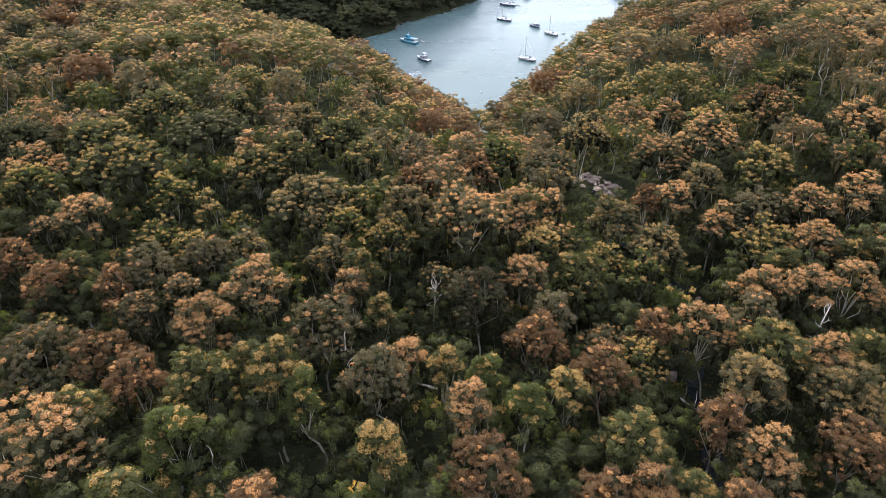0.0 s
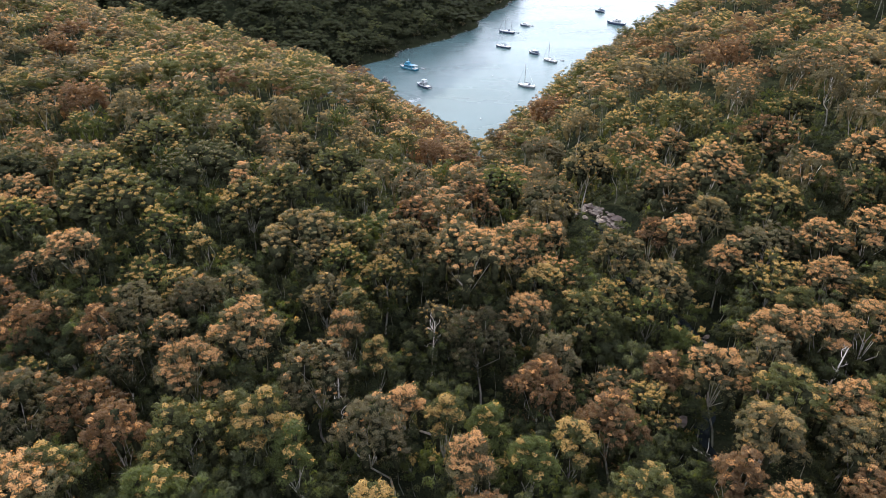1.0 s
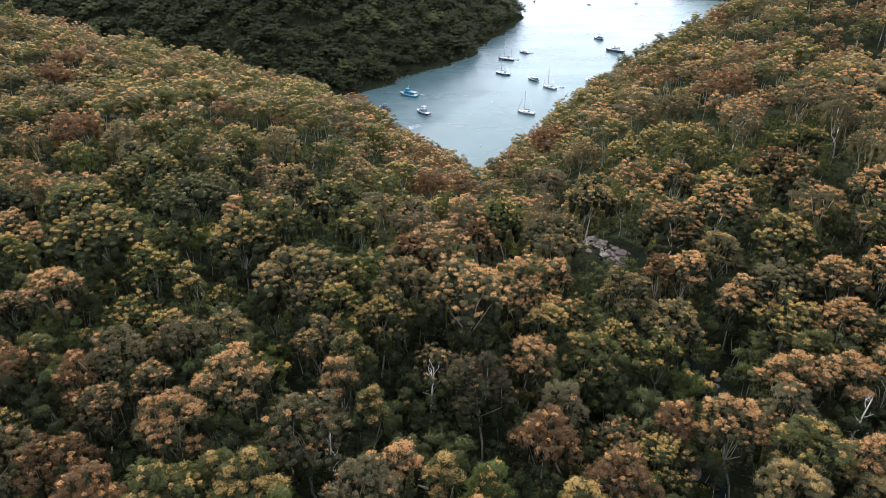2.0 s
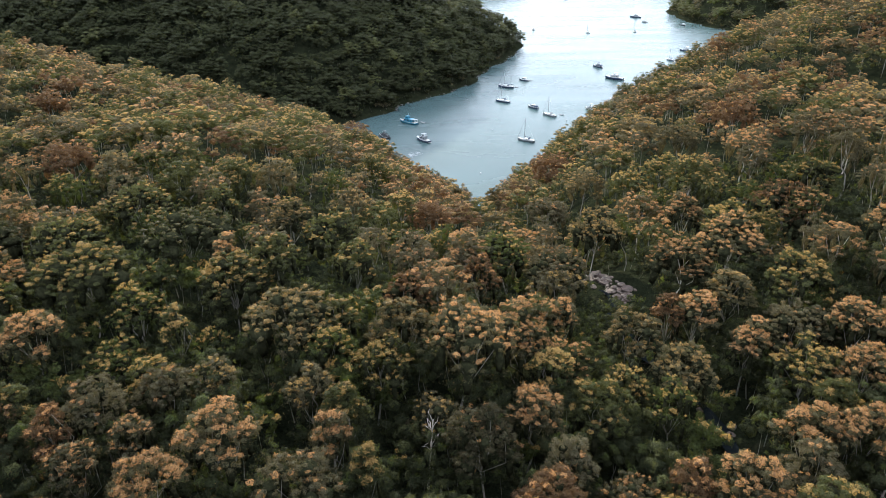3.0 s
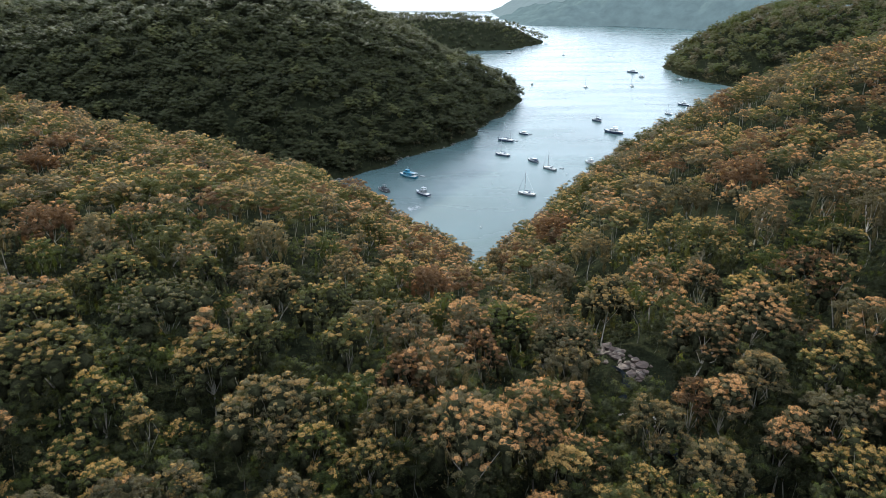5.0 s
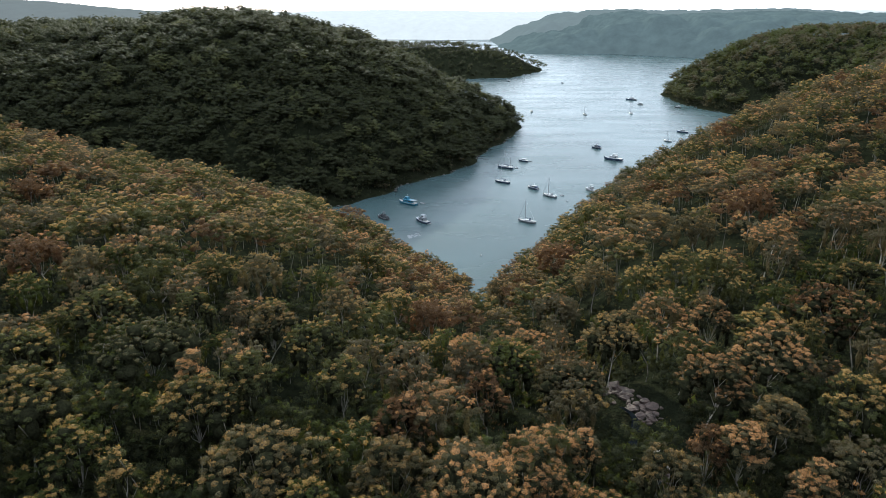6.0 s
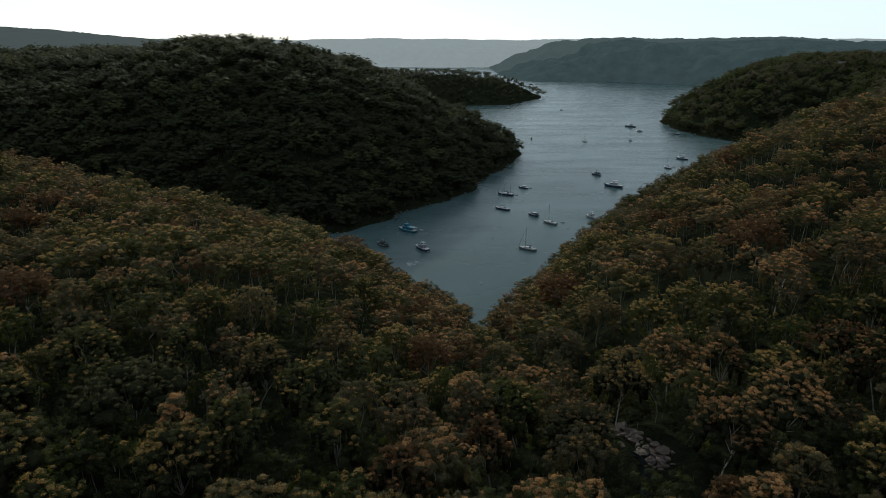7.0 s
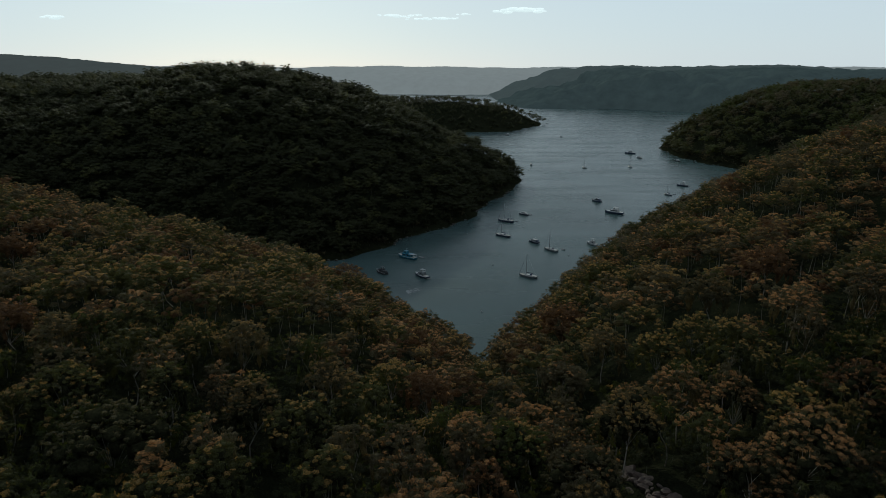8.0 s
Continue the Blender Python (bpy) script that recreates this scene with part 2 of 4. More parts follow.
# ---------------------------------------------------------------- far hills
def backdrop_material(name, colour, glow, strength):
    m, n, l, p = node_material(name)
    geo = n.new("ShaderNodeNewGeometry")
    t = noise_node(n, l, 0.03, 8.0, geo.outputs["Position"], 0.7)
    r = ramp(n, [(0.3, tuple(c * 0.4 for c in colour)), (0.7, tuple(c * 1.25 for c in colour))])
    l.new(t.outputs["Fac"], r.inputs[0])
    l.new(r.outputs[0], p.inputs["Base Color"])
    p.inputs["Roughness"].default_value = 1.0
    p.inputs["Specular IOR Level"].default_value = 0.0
    # the emission stands for haze in the air before the slope
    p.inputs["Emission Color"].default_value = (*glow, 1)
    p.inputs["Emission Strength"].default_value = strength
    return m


def far_hill(name, label, x0, x1, y0, y1, height, material, step=14.0):
    """A far wooded ridge; height(x, y) gives its ground."""
    xs, ys = np.arange(x0, x1 + step, step), np.arange(y0, y1 + step, step)
    x, y = np.meshgrid(xs, ys)
    rough = np.random.RandomState(len(name)).rand(*x.shape) * 5
    z = height(x, y)
    z = np.where(z > 1, z + rough, z)
    k = len(xs)
    i = (np.arange(len(ys) - 1)[:, None] * k + np.arange(k - 1)[None]).ravel()
    f = np.stack([i, i + 1, i + k + 1, i + k], -1)
    ob = new(name, fast_mesh(name, np.stack([x, y, z], -1).reshape(-1, 3), f, [material], smooth=True))
    return tagged(ob, label, "hills", kind="structure")


def soft_least(a, b, k=60.0):
    """The lesser of two, rounded where they meet."""
    h = np.clip(0.5 + 0.5 * (b - a) / k, 0, 1)
    return b * (1 - h) + a * h - k * h * (1 - h)


def slope_up(s, top, reach):
    return np.where(s > 0, top * (1 - np.exp(-np.clip(s, 0, None) / reach)), -5)


def spurs(x, y, size):
    """Gullies and spurs that run down towards the water."""
    return 0.6 * np.abs(rolling(x, 0.45 * y, size)) + 0.4 * np.abs(rolling(x + 90, 0.5 * y, size * 0.45)) - 0.35


def ridge_right(x, y):
    front = y - 1905 + 0.9 * np.clip(x - 460, 0, 400) - 0.5 * np.clip(x - 900, 0, 900)
    s = soft_least(front, 0.40 * (x - 222) + 0.004 * np.clip(x - 380, 0, 200) ** 2 + 0.05 * (y - 1900)) * (1 + 1.5 * spurs(x, y, 430))
    return slope_up(s, 101 + 9 * rolling(x, y, 420), 95)


def ridge_mid(x, y):
    s = soft_least(y - 2300, 0.5 * (x - 185) + 0.003 * np.clip(x - 300, 0, 200) ** 2) * (1 + 0.9 * spurs(x, y, 500))
    return slope_up(s, 111 + 8 * rolling(x, y, 520), 105)


def ridge_back(x, y):
    s = y - 2800 + 120 * spurs(x, y, 900)
    return slope_up(s, 98 + 11 * rolling(x, y, 1100), 150)


def ridge_left(x, y):
    s = soft_least(-150 - x - 0.1 * (y - 1900), y - 1120) + 60 * spurs(x, y, 400)
    return slope_up(s, 84 + 62 * bump(x, y, -960, 1420, 420, 300) + 18 * bump(x, y, -420, 1700, 170, 200), 150)


# each ridge's glow is the haze over it, not its own colour
FAR_A = backdrop_material("far wooded slope with haze glow", (0.026, 0.034, 0.031), (0.27, 0.33, 0.355), 0.17)
FAR_L = backdrop_material("haze-glowing wooded slope beyond the headland", (0.012, 0.015, 0.013), (0.42, 0.42, 0.42), 0.25)
FAR_M = backdrop_material("wooded slope glowing as haze", (0.015, 0.02, 0.019), (0.44, 0.48, 0.49), 0.22)
FAR_B = backdrop_material("farthest wooded slope with haze glow", (0.05, 0.055, 0.055), (0.62, 0.59, 0.585), 0.62)
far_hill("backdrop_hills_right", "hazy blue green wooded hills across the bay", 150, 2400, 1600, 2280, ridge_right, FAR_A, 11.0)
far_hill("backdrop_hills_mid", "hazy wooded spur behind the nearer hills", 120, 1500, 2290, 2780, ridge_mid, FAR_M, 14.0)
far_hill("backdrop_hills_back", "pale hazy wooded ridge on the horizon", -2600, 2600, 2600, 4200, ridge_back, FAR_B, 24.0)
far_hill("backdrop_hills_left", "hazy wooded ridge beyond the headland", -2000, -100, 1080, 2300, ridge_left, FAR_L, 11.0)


def cloud_bank():
    """Small fair-weather clouds low over the horizon, far beyond the hills."""
    m, n, l, p = node_material("cloud glowing as if sunlit")
    p.inputs["Base Color"].default_value = (0.3, 0.3, 0.3, 1)
    p.inputs["Roughness"].default_value = 1.0
    # emission paints the sunlight into the clouds
    p.inputs["Emission Color"].default_value = (1.0, 0.98, 0.96, 1)
    p.inputs["Emission Strength"].default_value = 1.7
    rg = random.Random(3)
    for x, z, long, tall in ((455, 430, 330, 34), (-60, 385, 330, 22), (-260, 402, 260, 20), (130, 410, 110, 14), (-2350, 390, 110, 30), (1250, 520, 130, 16)):
        bm = bmesh.new()
        for k in range(int(long / 14)):
            u = rg.uniform(-0.5, 0.5)
            size = tall * (0.35 + 0.5 * rg.random()) * (1 - 1.2 * abs(u))
            m4 = Matrix.LocRotScale((x + u * long, 4300 + rg.uniform(-40, 40), z + rg.uniform(-0.15, 0.3) * tall), None, Vector((size * 1.9, size, size * 0.6)))
            bmesh.ops.create_icosphere(bm, subdivisions=2, radius=1.0, matrix=m4)
        for face in bm.faces:
            face.smooth = True
        me = bpy.data.meshes.new("backdrop_cloud")
        bm.to_mesh(me)
        bm.free()
        me.materials.append(m)
        tagged(new("backdrop_cloud", me), "small white cloud low over the horizon", "cloud", kind="structure")


cloud_bank()


# ---------------------------------------------------------------- trees
GOLDEN = (1 + 5 ** 0.5) / 2
ICO = np.array([(-1, GOLDEN, 0), (1, GOLDEN, 0), (-1, -GOLDEN, 0), (1, -GOLDEN, 0), (0, -1, GOLDEN), (0, 1, GOLDEN),
                (0, -1, -GOLDEN), (0, 1, -GOLDEN), (GOLDEN, 0, -1), (GOLDEN, 0, 1), (-GOLDEN, 0, -1), (-GOLDEN, 0, 1)]) / 1.9
ICO_FACES = np.array([(0, 11, 5), (0, 5, 1), (0, 1, 7), (0, 7, 10), (0, 10, 11), (1, 5, 9), (5, 11, 4), (11, 10, 2), (10, 7, 6), (7, 1, 8),
                      (3, 9, 4), (3, 4, 2), (3, 2, 6), (3, 6, 8), (3, 8, 9), (4, 9, 5), (2, 4, 11), (6, 2, 10), (8, 6, 7), (9, 8, 1)])


def dome(sides, rings):
    """A rounded cap open below: an apex and rings of corners, (radius, height) each."""
    v, f = [(0, 0, 1.0)], []
    for r, (rad, z) in enumerate(rings):
        ang = (np.arange(sides) + 0.5 * (r % 2)) * 2 * math.pi / sides
        v += [(rad * math.cos(a), rad * math.sin(a), z) for a in ang]
    for k in range(sides):
        q = (k + 1) % sides
        f.append((0, 1 + k, 1 + q))
        for r in range(len(rings) - 1):
            i, j = 1 + r * sides, 1 + (r + 1) * sides
            f += [(i + k, j + k, i + q), (i + q, j + k, j + q)] if r % 2 == 0 else [(i + k, j + q, i + q), (i + k, j + k, j + q)]
    return np.array(v), np.array(f)


PUFF, PUFF_FACES = dome(5, [(0.62, 0.80), (1.0, 0.22), (0.78, -0.35)])
DOME, DOME_FACES = dome(4, [(0.78, 0.66), (1.05, -0.22)])
CAP = np.array([(0, 0, 0.95)] + [(math.cos(k * math.pi / 3), math.sin(k * math.pi / 3), -0.15) for k in range(6)])
CAP_FACES = np.array([(0, 1 + k, 1 + (k + 1) % 6) for k in range(6)])
OCTA = np.array([(1, 0, 0), (-1, 0, 0), (0, 1, 0), (0, -1, 0), (0, 0, 1), (0, 0, -1)], float)
OCTA_FACES = np.array([(0, 2, 4), (2, 1, 4), (1, 3, 4), (3, 0, 4), (2, 0, 5), (1, 2, 5), (3, 1, 5), (0, 3, 5)])


def leaves(rng, centres, out, size, count, spread, tip_share, tip_height, hearts, heart_size, rough, far):
    """Each tuft is a small rounded leafy cap with loose leaf sprays standing out of it, over the heart lump of each
    head.
    Returns corners, faces and for each face 0 for grown leaf, 1 for lighter tip leaf, 2 for the heart, coloured dark as
    inner shade."""
    hang = out[:, 2] < -0.3
    many = np.where(hang, max(2, int(count * 0.6)), count)
    c, o, size = np.repeat(centres, many, 0), np.repeat(out, many, 0), np.repeat(np.where(hang, size * 1.4, size), many)[:, None]
    d = rng.normal(size=(len(c), 3)) * 0.6 + o * [0.3, 0.3, 0] + [0, 0, 0.5]
    d /= np.linalg.norm(d, axis=1, keepdims=True) + 1e-9
    rad = np.repeat(spread, many)[:, None] * (0.82 + 0.44 * rng.rand(len(c), 1))
    pos = c + d * rad * [1.0, 1.0, 0.66]
    n = d * 0.7 + rng.normal(size=d.shape) * 0.5
    n /= np.linalg.norm(n, axis=1, keepdims=True) + 1e-9
    a = np.cross(n, np.cross(n, [0, 0, 1.0]) + rng.normal(size=d.shape) * 0.9)  # leaves stand or hang rather than lie flat
    a /= np.linalg.norm(a, axis=1, keepdims=True) + 1e-9
    b = np.cross(n, a)
    h = size * (0.6 + 0.8 * rng.rand(len(c), 1))
    w = h * 0.5
    v = np.stack([pos - a * h - b * w, pos - a * h * 0.8 + b * w, pos + a * h], 1).reshape(-1, 3)
    f = np.arange(len(v)).reshape(-1, 3)
    level = (centres[:, 2] - centres[:, 2].min()) / (np.ptp(centres[:, 2]) + 1e-9)  # lighter tip leaf gathers towards the crown's top, as if lit from above
    share = np.clip(1.0 * tip_share, 0, 1) * np.clip(-0.1 + 2.0 * out[:, 2], 0, 1) * np.clip(-0.35 + 1.9 * level, 0, 1)
    capped = np.repeat(rng.rand(len(centres)) < share, many)
    kind = (capped & (d[:, 2] + 0.25 * rng.normal(size=len(c)) > tip_height)).astype(int)
    base, tris = (PUFF, PUFF_FACES) if not rough else (CAP, CAP_FACES) if far else (DOME, DOME_FACES)
    tops = np.nonzero(~hang)[0]
    clump = base[None] * (0.70 + 0.5 * rng.rand(len(tops), len(base), 1)) * (spread[tops] * (0.95 if rough else 0.88))[:, None, None] * [1, 1, 0.56]
    cf = (tris[None] + len(base) * np.arange(len(tops))[:, None, None]).reshape(-1, 3) + len(v)
    upper = base[tris].mean(1)[:, 2] + 0.22 * rng.normal(size=(len(tops), len(tris))) > 0.34
    cap = capped[np.concatenate([[0], np.cumsum(many)[:-1]])]
    ck = (cap[tops][:, None] & upper).astype(int).ravel()
    v = np.concatenate([v, (clump + centres[tops][:, None]).reshape(-1, 3)])
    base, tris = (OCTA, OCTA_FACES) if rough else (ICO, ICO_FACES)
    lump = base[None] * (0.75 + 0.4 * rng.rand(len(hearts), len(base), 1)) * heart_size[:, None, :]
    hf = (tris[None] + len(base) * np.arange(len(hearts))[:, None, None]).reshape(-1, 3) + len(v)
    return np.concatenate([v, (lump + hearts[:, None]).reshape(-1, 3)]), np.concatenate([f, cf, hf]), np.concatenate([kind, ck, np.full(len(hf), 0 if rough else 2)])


def limb(rng, start, end, r0, r1, sides, steps, bend=0.10):
    """A bent tapering round limb."""
    u = np.linspace(0, 1, steps + 1)[:, None]
    sway = rng.normal(size=3) * np.linalg.norm(np.subtract(end, start)) * bend
    line = start + (np.asarray(end) - start) * u + sway * np.sin(math.pi * u)
    ang = np.arange(sides) * 2 * math.pi / sides
    way = np.asarray(end) - start
    way = way / (np.linalg.norm(way) + 1e-9)
    e1 = np.cross(way, [0.31, 0.87, 0.12])
    e1 /= np.linalg.norm(e1)
    e2 = np.cross(way, e1)
    ring = np.cos(ang)[:, None] * e1 + np.sin(ang)[:, None] * e2
    v = (line[:, None] + ring[None] * (r0 + (r1 - r0) * u)[:, :, None]).reshape(-1, 3)
    i = (np.arange(steps)[:, None] * sides + np.arange(sides)[None]).ravel()
    j = (np.arange(steps)[:, None] * sides + (np.arange(sides)[None] + 1) % sides).ravel()
    return v, np.concatenate([np.stack([i, j, j + sides], -1), np.stack([i, j + sides, i + sides], -1)])


def joined(pieces):
    vs, fs, n = [], [], 0
    for v, f in pieces:
        vs.append(v), fs.append(f + n)
        n += len(v)
    return np.concatenate(vs), np.concatenate(fs)


def tree_shape(seed, height, radius, heads, tufts, sprays, size, sides=5, flat=0.6, tip=0.5, stem=0.16, bare=0.42, tip_height=0.42, limbs=9, tuft=0.15, lobe=0.24, skirt=0, full=0.72, far=False, drop=0.14):
    """A gum tree: a leaning trunk that forks into limbs, each with a domed head of leaf tufts. Returns wood, leaves and the leaves' kinds."""
    rng = np.random.RandomState(seed)
    lean = rng.normal(size=2) * 0.06 * height
    fork = np.array([lean[0], lean[1], height * bare])
    wood = [limb(rng, np.array([0, 0, -0.8]), fork, stem, stem * 0.7, sides, 3 if sides > 3 else 1)]
    centres, outs, spread, hearts, heart_size = [], [], [], [], []
    for h in range(heads):
        ang = h * 2.4 + rng.rand() * 0.8
        off = radius * (0.12 + 0.70 * math.sqrt((h + 0.2) / heads))
        top = height * (1 - 0.40 * (off / radius) ** 2) - radius * flat * 0.35 - rng.rand() * height * drop
        head = np.array([lean[0] + off * math.cos(ang), lean[1] + off * math.sin(ang), top])
        if h < limbs:
            wood.append(limb(rng, fork, head, stem * 0.32, stem * 0.10, max(3, sides - 1), 2 if sides > 3 else 1))
        hr = radius * (lobe + 0.10 * rng.rand())
        hearts.append(head - [0, 0, hr * 0.3]), heart_size.append(hr * np.array([full, full, full * 0.83 * (0.5 + 0.5 * flat)]))
        for q in range(tufts):
            up = 1 - 1.45 * (q + 0.5) / tufts + rng.normal() * 0.06
            side, turn = math.sqrt(max(0.0, 1 - min(1.0, up * up))), q * 2.4 + ang + rng.normal() * 0.25
            d = np.array([side * math.cos(turn), side * math.sin(turn), up])
            centres.append(head + d * hr * [1, 1, 0.5 + 0.5 * flat] * (0.85 + 0.3 * rng.rand()))
            outs.append(d)
            spread.append(radius * tuft * (0.6 + 0.8 * rng.rand()))
        for q in range(skirt):
            turn, low = q * 2.4 + ang + rng.rand(), (q + 0.6 * rng.rand() + 0.4) / skirt
            d = np.array([math.cos(turn), math.sin(turn), -0.35])
            centres.append(head + [d[0] * hr * 0.75, d[1] * hr * 0.75, -hr * 0.5 - low * height * 0.36])
            outs.append(d)
            spread.append(radius * tuft * 1.7)
        if skirt > 1:
            hearts.append(head - [0, 0, hr * 0.4 + height * 0.10]), heart_size.append(np.array([hr * 0.38, hr * 0.38, height * 0.12]))
    return joined(wood), *leaves(rng, np.array(centres), np.array(outs), size, sprays, np.array(spread), tip, tip_height, np.array(hearts), np.array(heart_size), sides < 5, far)


def placed(shape, at, turn, scale):
    """The corners of a shape set down on the ground."""
    c, s = math.cos(turn), math.sin(turn)
    return shape @ np.array([[c, s, 0], [-s, c, 0], [0, 0, 1]]) * scale + at


def scatter(x0, x1, y0, y1, step, seed, keep):
    """Jittered places over a stretch of the plan, where keep(x, y, z) holds."""
    rng = np.random.RandomState(seed)
    x, y = np.meshgrid(np.arange(x0, x1, step), np.arange(y0, y1, step))
    x = x + (np.arange(len(x)) % 2)[:, None] * step * 0.5
    x, y = (x + rng.uniform(-0.42, 0.42, x.shape) * step).ravel(), (y + rng.uniform(-0.42, 0.42, y.shape) * step).ravel()
    z = land(x, y)
    ok = keep(x, y, z)
    return x[ok], y[ok], z[ok], rng


# kinds of tree: main leaf, lighter tip leaf, share of tip leaf
KINDS = [("olive", "tip_gold", 1.0), ("bronze", "tip_orange", 0.95), ("grey", "tip_orange", 0.6), ("green", "tip_gold", 0.7),
         ("bronze", "tip_orange", 1.05), ("olive", "tip_orange", 0.8), ("grey", "tip_gold", 0.5), ("green", "tip_gold", 0.55)]
LABELS = ["gum tree with golden young tips, toned as sunlit, over an olive crown", "gum tree with orange young tips, toned as sunlit, over an olive crown",
          "grey brown thin-crowned gum tree with scattered orange tips", "green leafy gum tree with a few golden tips",
          "gum tree with dense orange young growth toned as sunlit", "gum tree with an uneven peach-tipped olive crown",
          "dull grey brown open-crowned gum tree", "green dense-crowned gum tree"]
MID_KINDS = [("bronze", "tip_orange", 1.1), ("bronze", "tip_orange", 1.05), ("grey", "tip_dull", 0.9), ("olive", "tip_gold", 1.0),
             ("bronze", "tip_orange", 0.8), ("grey", "tip_gold", 1.05), ("rust", "tip_dull", 0.7), ("olive", "tip_dull", 0.8)]
SHORE_KINDS = [(main, "tip_dull" if k % 2 else tip, share) for k, (main, tip, share) in enumerate(MID_KINDS)]
PALE = (1,)


LANDMARKS = {
    "peach": [
        (-25.0, 29.0, 3.9), (-19.2, 41.4, 2.9), (-15.1, 45.9, 2.9), (-9.5, 48.0, 1.5), (-2.2, 39.7, 1.3), (1.7, 34.4, 1.8), (7.4, 54.9, 2.4), (13.8, 28.9, 1.6),
        (23.1, 44.5, 2.8), (22.5, 31.1, 2.4), (33.4, 50.2, 2.6), (37.6, 50.0, 3.0), (29.4, 51.8, 2.6), (30.1, 40.1, 2.2), (-37.1, 59.3, 2.9), (-47.8, 72.3, 3.7),
        (-24.6, 77.5, 1.7), (13.6, 72.0, 2.0), (28.8, 81.9, 4.4), (34.8, 84.3, 4.3), (40.3, 64.9, 3.0), (38.5, 59.2, 2.5), (44.3, 64.2, 3.2), (49.4, 76.6, 3.8),
        (30.6, 104.6, 4.4), (31.0, 66.2, 2.0), (27.1, 70.9, 2.5), (52.0, 120.0, 3.9), (34.8, 98.7, 2.9),
    ],
    "grey": [
        (-30.4, 38.7, 4.1), (-9.5, 42.7, 3.4), (-4.2, 35.5, 2.4), (3.3, 49.7, 3.2), (28.0, 47.3, 2.2), (-21.9, 52.4, 2.3), (-27.3, 50.9, 2.9), (-44.1, 99.6, 4.1),
        (34.3, 67.4, 3.7), (0.9, 65.7, 3.7), (14.5, 90.8, 4.7), (10.7, 47.8, 2.0), (-4.2, 91.8, 2.9), (21.3, 126.4, 4.7),
    ],
    "rust": [
        (-24.2, 37.9, 2.5), (-20.7, 34.7, 1.9), (-29.2, 47.4, 1.5), (-10.2, 24.1, 1.8), (13.1, 38.9, 2.5), (8.2, 43.9, 2.7), (18.3, 46.5, 1.8), (2.7, 27.9, 3.1),
        (9.5, 27.8, 2.3), (19.7, 36.0, 1.7), (19.0, 26.8, 1.9), (27.4, 32.7, 2.4), (-4.4, 76.2, 2.8), (5.4, 84.6, 2.6), (46.4, 94.8, 4.7), (23.9, 71.4, 1.8),
        (-36.1, 48.9, 3.2), (-40.5, 53.2, 2.2), (-62.5, 116.7, 5.1), (-3.6, 112.3, 3.9), (-51.5, 150.4, 6.5), (-96.6, 174.5, 6.5), (27.6, 161.9, 6.5), (60.5, 147.3, 5.5),
    ],
    "gold": [
        (-4.5, 45.3, 1.2), (-11.3, 33.2, 2.1), (-4.9, 28.0, 1.6), (0.3, 38.0, 1.3), (9.7, 35.8, 1.6), (-37.0, 69.8, 5.0), (-22.5, 71.7, 4.2), (-25.8, 63.5, 1.3),
        (8.6, 60.7, 2.2), (38.4, 72.9, 3.2), (-32.8, 110.5, 4.1), (-8.6, 111.2, 2.9), (-14.9, 136.2, 4.2), (-29.8, 186.7, 4.5), (40.6, 114.3, 4.8), (41.8, 186.3, 6.4),
        (40.4, 126.6, 3.8), (34.2, 122.6, 4.4), (36.7, 90.8, 3.8),
    ],
    "olive": [
        (-16.6, 34.2, 2.5), (-18.3, 23.2, 1.9), (14.6, 55.6, 3.2), (12.5, 32.5, 2.7), (15.4, 28.2, 1.5), (26.4, 41.6, 3.2), (34.0, 41.1, 2.3), (-14.9, 90.5, 4.6),
        (-19.0, 76.7, 2.9), (-39.1, 103.6, 5.1), (-10.5, 79.3, 2.9), (-33.7, 51.4, 2.3), (-13.8, 36.7, 1.3), (-23.7, 31.4, 1.7), (-7.5, 51.8, 1.8), (-10.4, 66.9, 1.9),
        (-45.2, 83.9, 4.7), (33.0, 53.9, 1.8), (-40.2, 91.6, 3.9), (-30.9, 94.3, 2.9), (-75.5, 143.8, 6.5), (-42.6, 117.0, 3.7), (-9.5, 103.7, 4.1), (-38.9, 199.4, 5.6),
        (-57.7, 138.9, 6.3), (68.5, 131.8, 6.2), (51.0, 95.5, 3.2),
    ],
    "green": [
        (-17.8, 28.0, 1.9), (10.0, 96.1, 4.7), (-8.4, 33.1, 1.3), (4.0, 38.6, 1.5), (5.2, 33.7, 1.6),
    ],
    "bronze": [
        (23.5, 38.5, 2.6), (29.2, 36.6, 3.2), (-15.6, 63.3, 4.6), (-3.9, 65.2, 3.3), (20.1, 69.2, 3.4), (23.3, 63.5, 3.1), (22.1, 97.4, 4.1), (30.9, 73.4, 2.6),
        (-53.2, 113.7, 3.8), (-28.4, 114.8, 4.0), (-21.3, 96.1, 3.3), (-15.3, 106.4, 3.8), (-52.5, 196.3, 5.6), (-38.7, 134.6, 4.8), (47.6, 135.4, 5.2), (44.9, 159.4, 5.1),
        (28.2, 132.1, 4.4), (18.6, 150.1, 5.4), (11.6, 151.3, 3.6),
    ],
    "dark": [
        (-30.3, 82.4, 5.9), (-56.1, 84.7, 5.2),
    ],
}
MARKED = np.array([q for row in LANDMARKS.values() for q in row])


